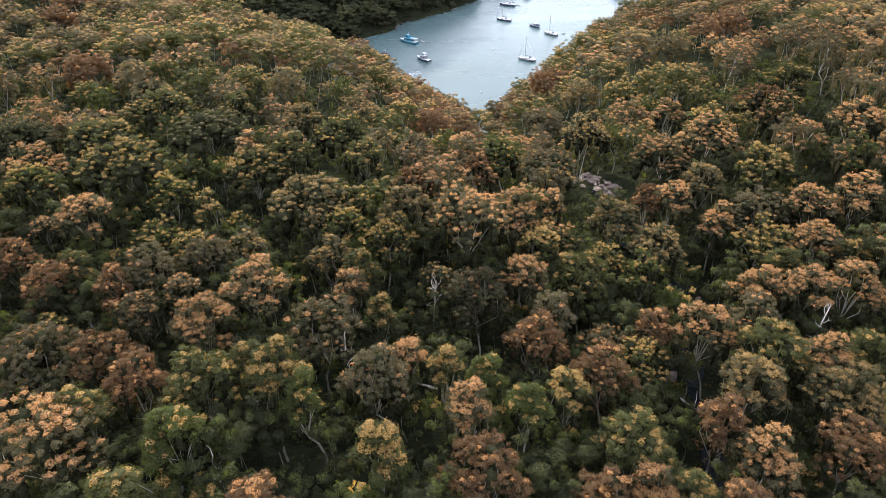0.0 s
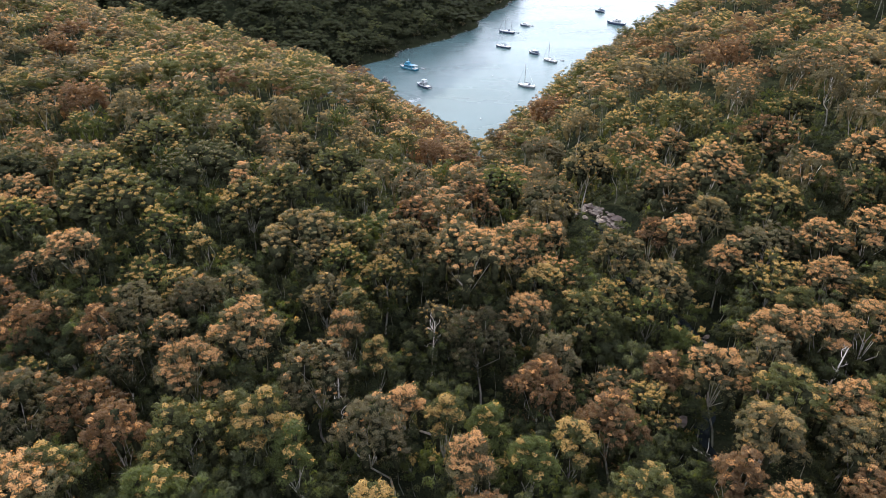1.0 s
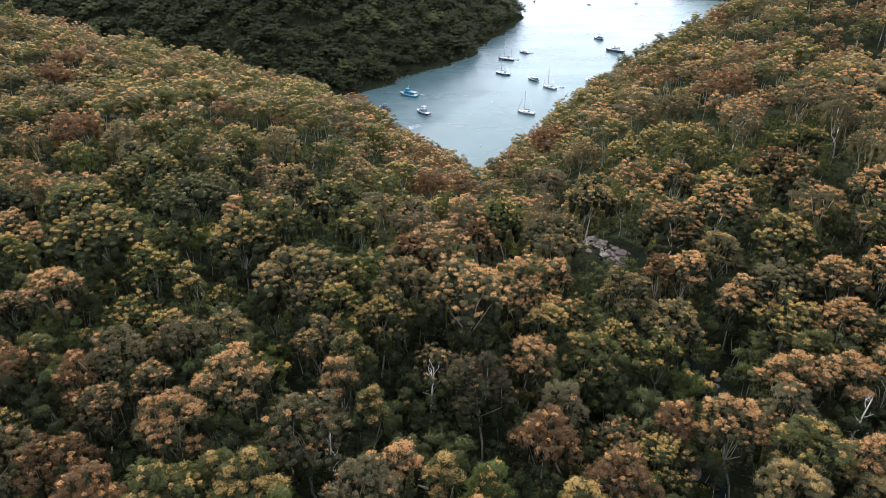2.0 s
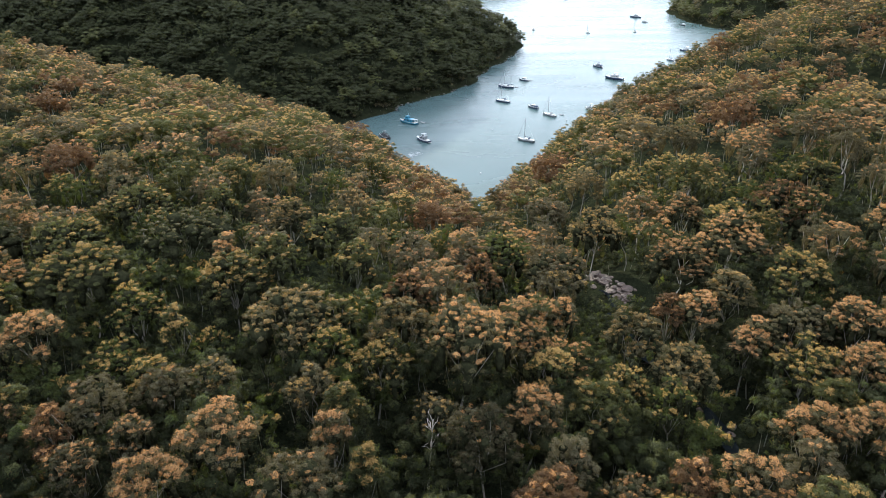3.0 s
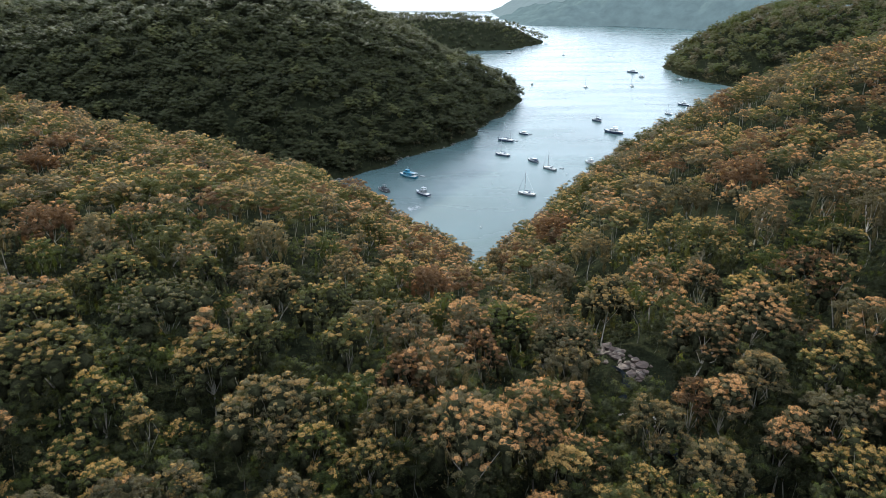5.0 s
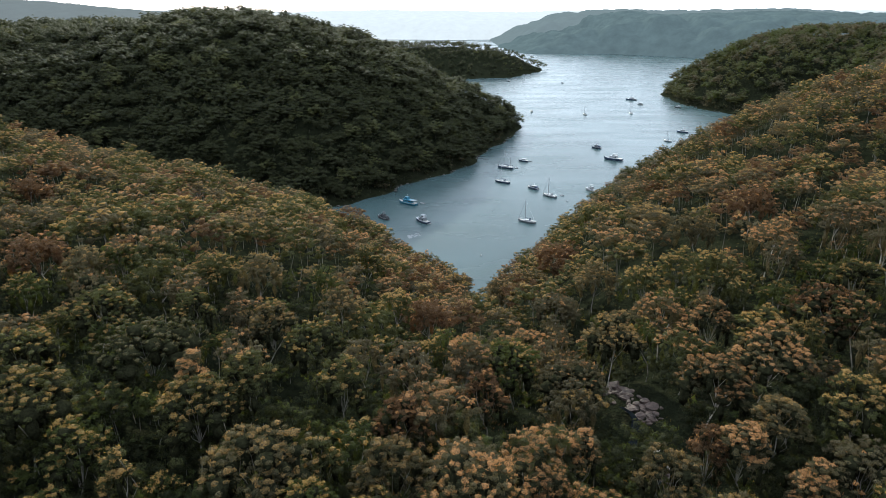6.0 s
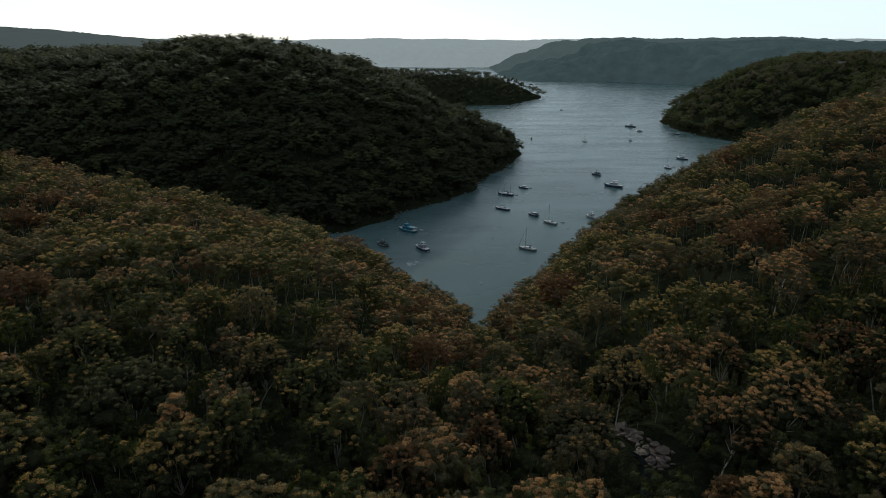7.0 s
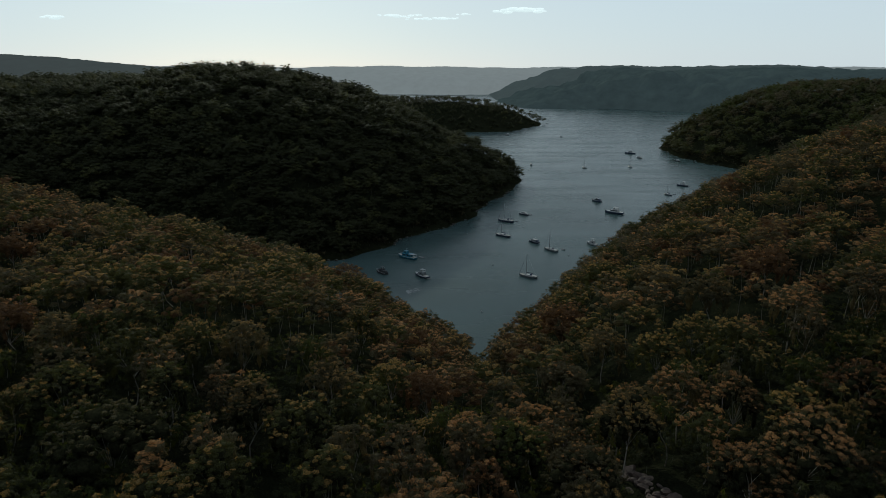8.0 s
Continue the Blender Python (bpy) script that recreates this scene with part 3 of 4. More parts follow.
CLEARINGS = np.array([(-10.2, 34.4, 3.0), (6.7, 35.3, 3.0), (23.5, 51.3, 2.6), (10.5, 40.3, 2.4), (26.3, 32.2, 2.2), (-17.6, 30.7, 3.0), (-38.0, 55.0, 3.0),
                      (-4.3, 47.6, 2.4), (-12.8, 72.2, 2.4), (-23.4, 86.3, 3.4), (6.2, 78.5, 2.6), (-13.0, 89.0, 3.2), (21.5, 121.7, 3.4), (23.0, 95.5, 3.4), (22.0, 84.0, 3.8), (23.6, 90.0, 3.6),
                      (20.5, 79.0, 3.6), (19.0, 74.5, 2.8), (22.2, 99.5, 2.6), (24.6, 86.5, 3.0), (-10.0, 24.5, 4.0), (0.5, 22.0, 3.0), (-17.0, 23.5, 3.0), (-2.6, 27.3, 2.4), (-9.5, 31.0, 2.2), (6.5, 26.0, 2.2), (-3.5, 33.5, 2.0)])
MARKED = np.concatenate([MARKED, CLEARINGS])


def clear_of_landmarks(x, y):
    gap = np.hypot(x[:, None] - MARKED[None, :, 0], y[:, None] - MARKED[None, :, 1]) - MARKED[None, :, 2] * 0.95 - 1.3
    return gap.min(1) > 0


def in_view(x, y, z, margin=12.0):
    """The fan of land that lies before the lookout."""
    return (z > 0.8) & (np.abs(x) < margin + 0.72 * y)


def near_keep(x, y, z):
    return in_view(x, y, z) & ~((np.abs(x - creek_line(y)) < 2.3) & (y < 100)) & clear_of_landmarks(x, y)


def scrub_keep(x, y, z):
    return in_view(x, y, z) & ~((np.abs(x - creek_line(y)) < 1.2) & (y < 100)) & ~((np.abs(x - 23.2 + 0.24 * (y - 93)) < 1.7) & (y > 76) & (y < 101))


def kind_at(rng, x, total):
    """Duller, greener kinds on the western slope."""
    i = int(rng.randint(total))
    if x < -4 and total == 16 and rng.rand() < 0.45:
        i = (2, 3, 6, 7, 10, 11, 14, 15)[int(rng.randint(8))]
    return i


def gully_growth(x, y):
    """Trees stay lower along the bed of the gully that opens on the bay."""
    return 1 - 0.38 * math.exp(-((x - 9 - 0.054 * (y - 158)) / 4.5) ** 2) if y > 134 else 1.0


def woods(name, label, xs, ys, zs, shapes, kinds, rng, lo, hi, category="trees", pale=False):
    """A stand of plants too many to count, as one mesh."""
    names = list(LEAF)
    mats = [LEAF[q] for q in names] + [BARK, PALE_BARK]
    vs, fs, idx, n = [], [], [], 0
    for x, y, z in zip(xs, ys, zs):
        i = kind_at(rng, x, len(shapes))
        (wv0, wf0), lv0, lf0, kind = shapes[i]
        main, tip, _ = kinds[i % len(kinds)]
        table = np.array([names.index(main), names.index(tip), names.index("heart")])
        turn, sc = rng.rand() * 6.28, rng.uniform(lo, hi) * gully_growth(x, y)
        for v, f, ix in ((wv0, wf0, np.full(len(wf0), len(names) + (pale and i % 8 in PALE))), (lv0, lf0, table[kind])):
            vs.append(placed(v, (x, y, z), turn, sc)), fs.append(f + n), idx.append(ix)
            n += len(v)
    ob = new(name, fast_mesh(name, np.concatenate(vs), np.concatenate(fs), mats, np.concatenate(idx), True))
    return tagged(ob, label, category, "", "stuff")


def reach(i):
    return 2.5 + (i * 53 % 7) * 0.17


NEAR = [tree_shape(100 + i, 9.5 + (i * 37 % 5) * 0.6, reach(i), 12, 14, 13, 0.088, tip=KINDS[i % 8][2], bare=0.36, tuft=0.28 / reach(i), stem=0.11, skirt=6, full=0.66) for i in range(16)]
protos = []
for i, ((wv_, wf_), lv_, lf_, kind_) in enumerate(NEAR):
    main, tip, _ = KINDS[i % 8]
    root = new("gum_tree")
    tagged(root, LABELS[i % 8], "tree", "gum trees of the valley")
    t_ob = new("trunk", fast_mesh("trunk", wv_, wf_, [PALE_BARK if i % 8 in PALE else BARK], smooth=True))
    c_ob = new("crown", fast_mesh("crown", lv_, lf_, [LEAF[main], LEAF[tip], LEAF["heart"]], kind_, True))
    t_ob.parent = c_ob.parent = root
    protos.append(root)

nx, ny, nz, rng = scatter(-70, 80, 48, 70, 5.0, 5, near_keep)
qx, qy, qz, rng = scatter(-60, 60, 14, 48, 6.8, 35, near_keep)
nx, ny, nz = np.concatenate([nx, qx]), np.concatenate([ny, qy]), np.concatenate([nz, qz])
used = set()
for x, y, z in zip(nx, ny, nz):
    i = kind_at(rng, x, 16)
    m = Matrix.LocRotScale((x, y, z), Euler((0, 0, rng.rand() * 6.28)), Vector((1, 1, 1)) * rng.uniform(0.68, 1.15))
    if i not in used:
        used.add(i)
        protos[i].matrix_basis = m
    else:
        copy_thing(protos[i], m)

LANDMARK_KINDS = {  # main leaf, lighter tip leaf, its share, size of a tuft, flatness, label
    "gold": ("olive", "tip_gold", 0.85, 0.30, 0.6, "golden-tipped gum tree with a domed crown"),
    "peach": ("bronze", "tip_orange", 0.95, 0.29, 0.55, "peach-tipped gum tree with a broad layered crown"),
    "rust": ("rust", "tip_orange", 0.28, 0.25, 0.75, "rust brown gum tree with a rounded crown"),
    "grey": ("grey", "tip_orange", 0.16, 0.24, 0.7, "dull grey brown gum tree with a wide crown"),
    "olive": ("olive", "tip_gold", 0.35, 0.28, 0.7, "wide olive green gum tree with a dense crown"),
    "bronze": ("bronze", "tip_dull", 0.7, 0.28, 0.6, "bronze olive gum tree with a domed crown"),
    "green": ("green", "tip_gold", 0.25, 0.28, 0.9, "bright green leafy gum tree on the valley floor"),
    "dark": ("dark", "bronze", 1.0, 0.25, 0.4, "large dark umbrella-crowned tree with a brown top")}
count = 0
for key, row in LANDMARKS.items():
    main, tip, share, tuft_size, flat, words = LANDMARK_KINDS[key]
    for x, y, rad in row:
        fine = y < 62
        heads = min(20, max(7, int(5 + 2.6 * rad)))
        lobe = 0.28 if rad < 2.6 else 0.22
        wide = y > 100
        (wv_, wf_), lv_, lf_, kind_ = tree_shape(600 + count, 9.4 + rad * 0.5, rad, heads, 12 if wide else 20 if fine else 16, 13 if fine else 5 if wide else 7, 0.088 if fine else 0.13 if wide else 0.11, 4 if wide else 5, flat, share, 0.11, 0.36, skirt=3 if wide else 6, tuft=(0.4 if wide else tuft_size * (1.1 if fine else 1.2)) / rad, lobe=lobe, drop=0.10, full=0.60 if fine else 0.74)
        root = new("gum_tree")
        t_ob = new("trunk", fast_mesh("trunk", wv_, wf_, [PALE_BARK if key == "peach" and rad > 2.9 else BARK], smooth=True))
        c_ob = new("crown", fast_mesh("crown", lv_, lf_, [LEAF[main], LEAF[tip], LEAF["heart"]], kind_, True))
        t_ob.parent = c_ob.parent = root
        root.matrix_basis = pose(x, y, float(land(x, y)))
        tagged(root, words, "tree", "gum trees of the valley")
        count += 1

# mostly the dark leaf, which paints in the shade between the trunks
SAPLING_KINDS = [("green", "tip_gold", 0.3), ("dark", "green", 0.5), ("dark", "green", 0.6), ("dark", "olive", 0.6)]
SAPLING = [tree_shape(400 + i, 4.4 + (i % 3) * 0.7, 1.05 + (i % 4) * 0.15, 6, 3, 9, 0.17, 3, flat=1.8, tip=SAPLING_KINDS[i % 4][2], stem=0.04, bare=0.2, limbs=1, tuft=0.26, lobe=0.34) for i in range(8)]
ux, uy, uz, rng = scatter(-70, 80, 14, 80, 2.6, 25, scrub_keep)
woods("understorey", "green shrubs and saplings between the gum trunks", ux, uy, uz, SAPLING, SAPLING_KINDS, rng, 0.75, 1.75, "shrubs")

SHRUB = [tree_shape(430 + i, 3.0 + (i % 3) * 0.7, 1.3 + (i % 4) * 0.2, 4, 2, 6, 0.32, 3, far=True, flat=1.2, tip=SAPLING_KINDS[i % 4][2], stem=0.04, bare=0.2, limbs=0, tuft=0.30, lobe=0.34) for i in range(8)]
ux, uy, uz, rng = scatter(-110, 120, 80, 135, 4.0, 26, scrub_keep)
woods("shrubs", "green scrub under the valley gum trees", ux, uy, uz, SHRUB, SAPLING_KINDS, rng, 0.7, 1.4, "shrubs")

VALLEY = [tree_shape(150 + i, 9.5 + (i * 37 % 5) * 0.6, 2.6 + (i * 53 % 7) * 0.18, 9, 10, 6, 0.125, 4, tip=KINDS[i % 8][2], bare=0.42, limbs=4, tuft=0.115, stem=0.10, skirt=4, full=0.66) for i in range(16)]
vx, vy, vz, rng = scatter(-110, 120, 70, 122, 5.8, 15, near_keep)
woods("valley_trees", "gum woodland filling the creek valley, orange and olive crowns", vx, vy, vz, VALLEY, KINDS, rng, 0.72, 1.15, pale=True)

MID = [tree_shape(200 + i, 10.0 + (i % 4) * 0.7, 3.0 + (i * 53 % 5) * 0.25, 7, 8, 2, 0.15, 3, tip=0.9 * MID_KINDS[i % 8][2], limbs=1, tuft=0.155, skirt=1, lobe=0.285, stem=0.06, full=0.76) for i in range(16)]
mx, my, mz, rng = scatter(-200, 230, 122, 250, 6.4, 6, lambda x, y, z: in_view(x, y, z, 16) & ~((np.abs(x - 14) < 4.0) & (y > 195)) & clear_of_landmarks(x, y))
woods("hillside_trees", "gum woodland on the slopes beside the bay, olive and orange crowns", mx, my, mz, MID, MID_KINDS, rng, 0.78, 1.25)
qx, qy, qz, rng = scatter(-60, 70, -45, 13, 7.6, 37, lambda x, y, z: z > 1)
woods("rear_trees", "gum woodland on the slope below the lookout, olive and orange crowns", qx, qy, qz, MID, KINDS, rng, 0.7, 1.2)
qx, qy, qz, rng = scatter(-60, 70, -45, 14, 4.2, 38, lambda x, y, z: z > 1)
woods("rear_shrubs", "green scrub on the slope below the lookout", qx, qy, qz, SHRUB, SAPLING_KINDS, rng, 0.7, 1.4, "shrubs")
SHOREWARD = [tree_shape(250 + i, 10.0 + (i % 4) * 0.7, 3.2 + (i * 53 % 5) * 0.25, 7, 6, 1, 0.22, 3, tip=0.8 * MID_KINDS[i % 8][2], limbs=0, tuft=0.17, skirt=1, lobe=0.28, full=0.84, stem=0.05, far=True) for i in range(16)]
mx, my, mz, rng = scatter(-240, 340, 250, 470, 6.3, 16, lambda x, y, z: in_view(x, y, z, 16) & ((x > 0) | (y < 300)) & (z > 2.5) & ~((np.abs(x - 14.5) < 4.5) & (y > 200)))
woods("shore_trees", "gum woodland stepping down to the bay, olive and orange crowns", mx, my, mz, SHOREWARD, SHORE_KINDS, rng, 0.68, 1.08)

FAR = [tree_shape(300 + i, 11.0 + (i % 4), 4.4 + (i * 53 % 5) * 0.35, 5, 4, 1, 0.4, 3, tip=0.3, limbs=0, tuft=0.30, lobe=0.34, bare=0.2, stem=0.05, flat=1.0, full=0.95, far=True, drop=0.2) for i in range(12)]
# the dark leaf puts the headland's shade into the colour of its trees
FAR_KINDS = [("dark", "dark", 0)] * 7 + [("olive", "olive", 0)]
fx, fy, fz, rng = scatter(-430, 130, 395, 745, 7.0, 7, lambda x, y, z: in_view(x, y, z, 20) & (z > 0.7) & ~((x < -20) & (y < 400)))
woods("headland_trees", "gum forest covering the headland, leaves darkened for its shade", fx, fy, fz, FAR, FAR_KINDS, rng, 0.72, 1.38)
ex, ey, ez, rng = scatter(110, 800, 470, 1080, 11.5, 8, lambda x, y, z: in_view(x, y, z, 20))
woods("east_shore_trees", "gum forest on the wooded point across the bay", ex, ey, ez, FAR, [("olive", "grey", 0), ("green", "olive", 0), ("olive", "olive", 0), ("grey", "grey", 0)], rng, 0.85, 1.6)
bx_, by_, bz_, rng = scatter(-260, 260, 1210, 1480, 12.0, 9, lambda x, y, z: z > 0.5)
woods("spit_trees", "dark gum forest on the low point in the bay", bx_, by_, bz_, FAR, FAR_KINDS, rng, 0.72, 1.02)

SCRUB = [tree_shape(470 + i, 4.6 + (i % 3), 2.4 + (i % 4) * 0.3, 3, 2, 3, 0.55, 3, far=True, flat=1.3, tip=0.2, stem=0.05, bare=0.15, limbs=0, tuft=0.28, lobe=0.36) for i in range(8)]
sx, sy, sz, rng = scatter(-110, 430, 262, 1080, 4.6, 28, lambda x, y, z: (z > 0.2) & (z < 6.5) & in_view(x, y, z, 16) & ~((x < -12) & (y < 400)))
woods("shore_scrub", "low dark scrub along the rocky waterline", sx, sy, sz, SCRUB, [("dark", "olive", 0), ("grey", "olive", 0), ("dark", "dark", 0)], rng, 0.7, 1.4, "shrubs")


# ---------------------------------------------------------------- rocks
ROCK = [rough_material("pink grey sandstone", [(0.3, (0.016, 0.0105, 0.008)), (0.7, (0.064, 0.042, 0.033))], 1.6, 0.9, 0.8, 5.0, 0.12)]


def rock_mesh(seed, size):
    """A weathered boulder: a lumpy, flattened, cut block."""
    bm = bmesh.new()
    bmesh.ops.create_icosphere(bm, subdivisions=2, radius=1.0)
    r = random.Random(seed)
    off = Vector((r.random() * 40, r.random() * 40, r.random() * 40))
    for vert in bm.verts:
        k = 0.72 + 0.5 * noise.noise(vert.co * 0.9 + off) + 0.18 * noise.noise(vert.co * 2.7 + off)
        q = vert.co * k
        vert.co = Vector((max(-0.75, min(0.8, q.x)) * size, max(-0.7, min(0.72, q.y)) * size * 0.8, max(-0.5, min(0.45, q.z)) * size * 0.75))
    me = bpy.data.meshes.new("boulder")
    bm.to_mesh(me)
    bm.free()
    me.materials.append(ROCK[0])
    return me


rocks = [rock_mesh(i, 1.0) for i in range(6)]
r = random.Random(4)
for k in range(72):
    if k < 60:  # a broken slab that steps down to the creek
        u = r.random()
        x, y = 22.0 + 2.8 * u + r.gauss(0, 0.75), 99.5 - 12.0 * u + r.gauss(0, 0.7)
        size = r.uniform(0.35, 0.85) if k % 5 else r.uniform(0.9, 1.5)
    else:
        y = r.uniform(34, 80)
        x = float(creek_line(y)) + r.gauss(0, 1.0)
        size = r.uniform(0.5, 1.5)
    flat = 0.5 if size > 1.2 else 0.9
    ob = new("boulder", rocks[k % 6])
    ob.matrix_basis = Matrix.LocRotScale((x, y, float(land(x, y)) + 0.02 * size), Euler((r.uniform(-0.2, 0.2), r.uniform(-0.2, 0.2), r.uniform(0, 6.28))), Vector((size * r.uniform(0.8, 1.5), size * r.uniform(0.6, 1.1), size * flat)))
    tagged(ob, "pinkish weathered sandstone boulder in the creek bed", "rock", "creek boulders")


def shore_rocks():
    """Broken sandstone ledges along the water's edge."""
    rg = np.random.RandomState(11)
    icos = [np.array([q.co[:] for q in m.vertices]) for m in rocks]
    tris = [np.array([p.vertices[:] for p in m.polygons]) for m in rocks]
    vs, fs, n = [], [], 0
    for (ax, ay), (bx, by) in zip(SHORE, np.roll(SHORE, -1, 0)):
        if min(ay, by) > 1300 or max(abs(ax), abs(bx)) > 420 or max(ay, by) > 1450:
            continue
        length = math.hypot(bx - ax, by - ay)
        for u in np.arange(0, length, 3.2 if ay < 800 else 6.0):
            if rg.rand() < 0.45:
                continue
            x, y = ax + (bx - ax) * u / length, ay + (by - ay) * u / length
            s = float(shore_distance(np.array([x]), np.array([y]))[0] + 6 * rolling(x, y, 95))
            nx_, ny_ = (by - ay) / length, -(bx - ax) / length
            x, y = x - nx_ * s, y - ny_ * s
            if abs(float(land(x, y))) > 1.2:
                continue
            i, sc = rg.randint(6), rg.uniform(0.6, 2.0)
            vs.append(placed(icos[i], (x + rg.normal() * 0.8, y + rg.normal() * 0.8, 0.15), rg.rand() * 6.28, sc))
            fs.append(tris[i] + n)
            n += len(icos[i])
    # ledge stone is coloured dark to stand for the shaded shore
    ledge = rough_material("sandstone darkened for shore shade", [(0.3, (0.010, 0.010, 0.009)), (0.7, (0.036, 0.034, 0.030))], 0.8, 0.8, 0.8, 5.0, 0.12)
    ob = new("shore_rocks", fast_mesh("shore_rocks", np.concatenate(vs), np.concatenate(fs), [ledge]))
    tagged(ob, "broken sandstone ledges along the waterline", "rocks", "", "stuff")


shore_rocks()


def creek():
    """A narrow dark creek on the valley floor."""
    y = np.arange(34.0, 92.0, 1.0)
    mid = creek_line(y) + 0.5 * np.sin(y * 0.8)
    half = 0.6 + 0.35 * np.sin(y * 0.53 + 1.0)
    z = np.array([max(float(land(m + o, v)) for o in (-1.5, 0, 1.5)) for m, v in zip(mid, y)]) + 0.12
    v = np.concatenate([np.stack([mid - half, y, z], -1), np.stack([mid + half, y, z], -1)])
    k = len(y)
    i = np.arange(k - 1)
    pool = rough_material("dark creek water", [(0.3, (0.004, 0.005, 0.0056)), (0.7, (0.009, 0.011, 0.012))], 0.6, 0.55, 0.3, 4.0, 0.03)
    pool.node_tree.nodes["Principled BSDF"].inputs["Specular IOR Level"].default_value = 0.0
    tagged(new("creek", fast_mesh("creek", v, np.stack([i, i + k, i + k + 1, i + 1], -1), [pool], smooth=True)), "narrow dark creek between the gum trees", "water", kind="structure")


creek()

for x, y, size in ((36.3, 39.0, 2.1), (34.2, 40.6, 1.1), (37.6, 41.2, 1.3), (30.2, 50.4, 0.9), (16.5, 46.5, 0.8)):
    ob = new("boulder", rocks[int(x) % 6])
    ob.matrix_basis = Matrix.LocRotScale((x, y, float(land(x, y)) + 0.35 * size), Euler((0.1, -0.15, x)), Vector((size * 1.3, size, size)))
    tagged(ob, "pale grey sandstone boulder among the scrub", "rock", "hillside boulders")


def fallen_log(x, y, length, turn, radius, seed):
    """A grey fallen trunk with the stubs of its branches."""
    rg = np.random.RandomState(seed)
    root = new("fallen_log")
    v, f = limb(rg, np.array([-length / 2, 0, radius * 0.8]), np.array([length / 2, 0.2, radius * 1.6]), radius, radius * 0.5, 7, 5, 0.04)
    new("trunk", fast_mesh("trunk", v, f, [PALE_BARK], smooth=True)).parent = root
    for k in range(4):
        at = np.array([length * (0.05 + 0.11 * k), 0.1, radius * 1.3])
        bv, bf = limb(rg, at, at + np.array([0.7, (-1) ** k * (0.6 + 0.5 * rg.rand()), 0.5 + 0.5 * rg.rand()]), radius * 0.35, radius * 0.12, 5, 2)
        new("branch", fast_mesh("branch", bv, bf, [PALE_BARK], smooth=True)).parent = root
    root.matrix_basis = pose(x, y, float(land(x, y)) + 0.1, 0, -4, turn)
    return tagged(root, "grey fallen gum trunk lying across the creek bed", "fallen log", "fallen logs")


for k, (x, y, length, turn) in enumerate(((22.7, 42.3, 5.0, 125), (24.0, 40.6, 3.6, 40), (24.3, 82.2, 4.0, 100), (22.4, 83.0, 3.2, 20), (-2.0, 45.0, 4.2, 160))):
    fallen_log(x, y, length, turn, 0.13, 800 + k)


# ---------------------------------------------------------------- boats
# boat whites are toned down: the shade of backlit sides is in the paint
GELCOAT = paint("weathered white gelcoat darkened as backlit", (0.24, 0.25, 0.255), 0.5)
HULL_GREYED = paint("white hull paint greyed as shaded", (0.12, 0.13, 0.14), 0.3)
CREAM = paint("cream deck", (0.22, 0.21, 0.19), 0.5)
NAVY = paint("navy hull paint", (0.018, 0.028, 0.055), 0.45)
TEAL = paint("turquoise hull paint", (0.016, 0.095, 0.15), 0.3)
CHARCOAL = paint("charcoal paint", (0.022, 0.024, 0.027), 0.85)
CANVAS = paint("navy canvas", (0.02, 0.03, 0.06), 0.9)
GREY_CANVAS = paint("grey canvas", (0.18, 0.19, 0.20), 0.9)
GLASS = paint("dark window glass", (0.012, 0.015, 0.018), 0.08)
ALLOY = paint("dull aluminium", (0.55, 0.56, 0.57), 0.4, 0.9)
RUBBER = paint("grey rubber", (0.16, 0.17, 0.18), 0.7)
# mast grey is darkened to stand for spars seen against the light
SPAR = paint("grey spar darkened as backlit", (0.16, 0.165, 0.17), 0.5)


def box_bm(x0, x1, y, z0, z1, taper=0.0, rake_front=0.0, rake_back=0.0, bevel=0.05):
    """A cabin-like block along x, y to either side, narrowing upwards."""
    bm = bmesh.new()
    q = y - taper
    low = [bm.verts.new(c) for c in ((x0, -y, z0), (x1, -y, z0), (x1, y, z0), (x0, y, z0))]
    top = [bm.verts.new(c) for c in ((x0 + rake_back, -q, z1), (x1 - rake_front, -q, z1), (x1 - rake_front, q, z1), (x0 + rake_back, q, z1))]
    bm.faces.new(low[::-1]), bm.faces.new(top)
    for i in range(4):
        bm.faces.new((low[i], low[(i + 1) % 4], top[(i + 1) % 4], top[i]))
    if bevel:
        bmesh.ops.bevel(bm, geom=list(bm.edges), offset=bevel, segments=2, affect="EDGES", profile=0.6)
    return bm


def rod_bm(a, b, r, r1=None, sides=8):
    bm = bmesh.new()
    a, b = Vector(a), Vector(b)
    bmesh.ops.create_cone(bm, segments=sides, radius1=r, radius2=r if r1 is None else r1, depth=(b - a).length, cap_ends=True)
    bmesh.ops.transform(bm, matrix=Matrix.Translation((a + b) / 2) @ (b - a).to_track_quat("Z", "Y").to_matrix().to_4x4(), verts=bm.verts)
    return bm


def half_beam(u, beam, full):
    """Half the hull's width at u from stern (0) to bow (1)."""
    return beam / 2 * min(1.0, (0.80 + 0.9 * u) if u < 0.25 else 1.03) * (1 - max(0.0, (u - 0.35) / 0.65) ** full) + 0.01


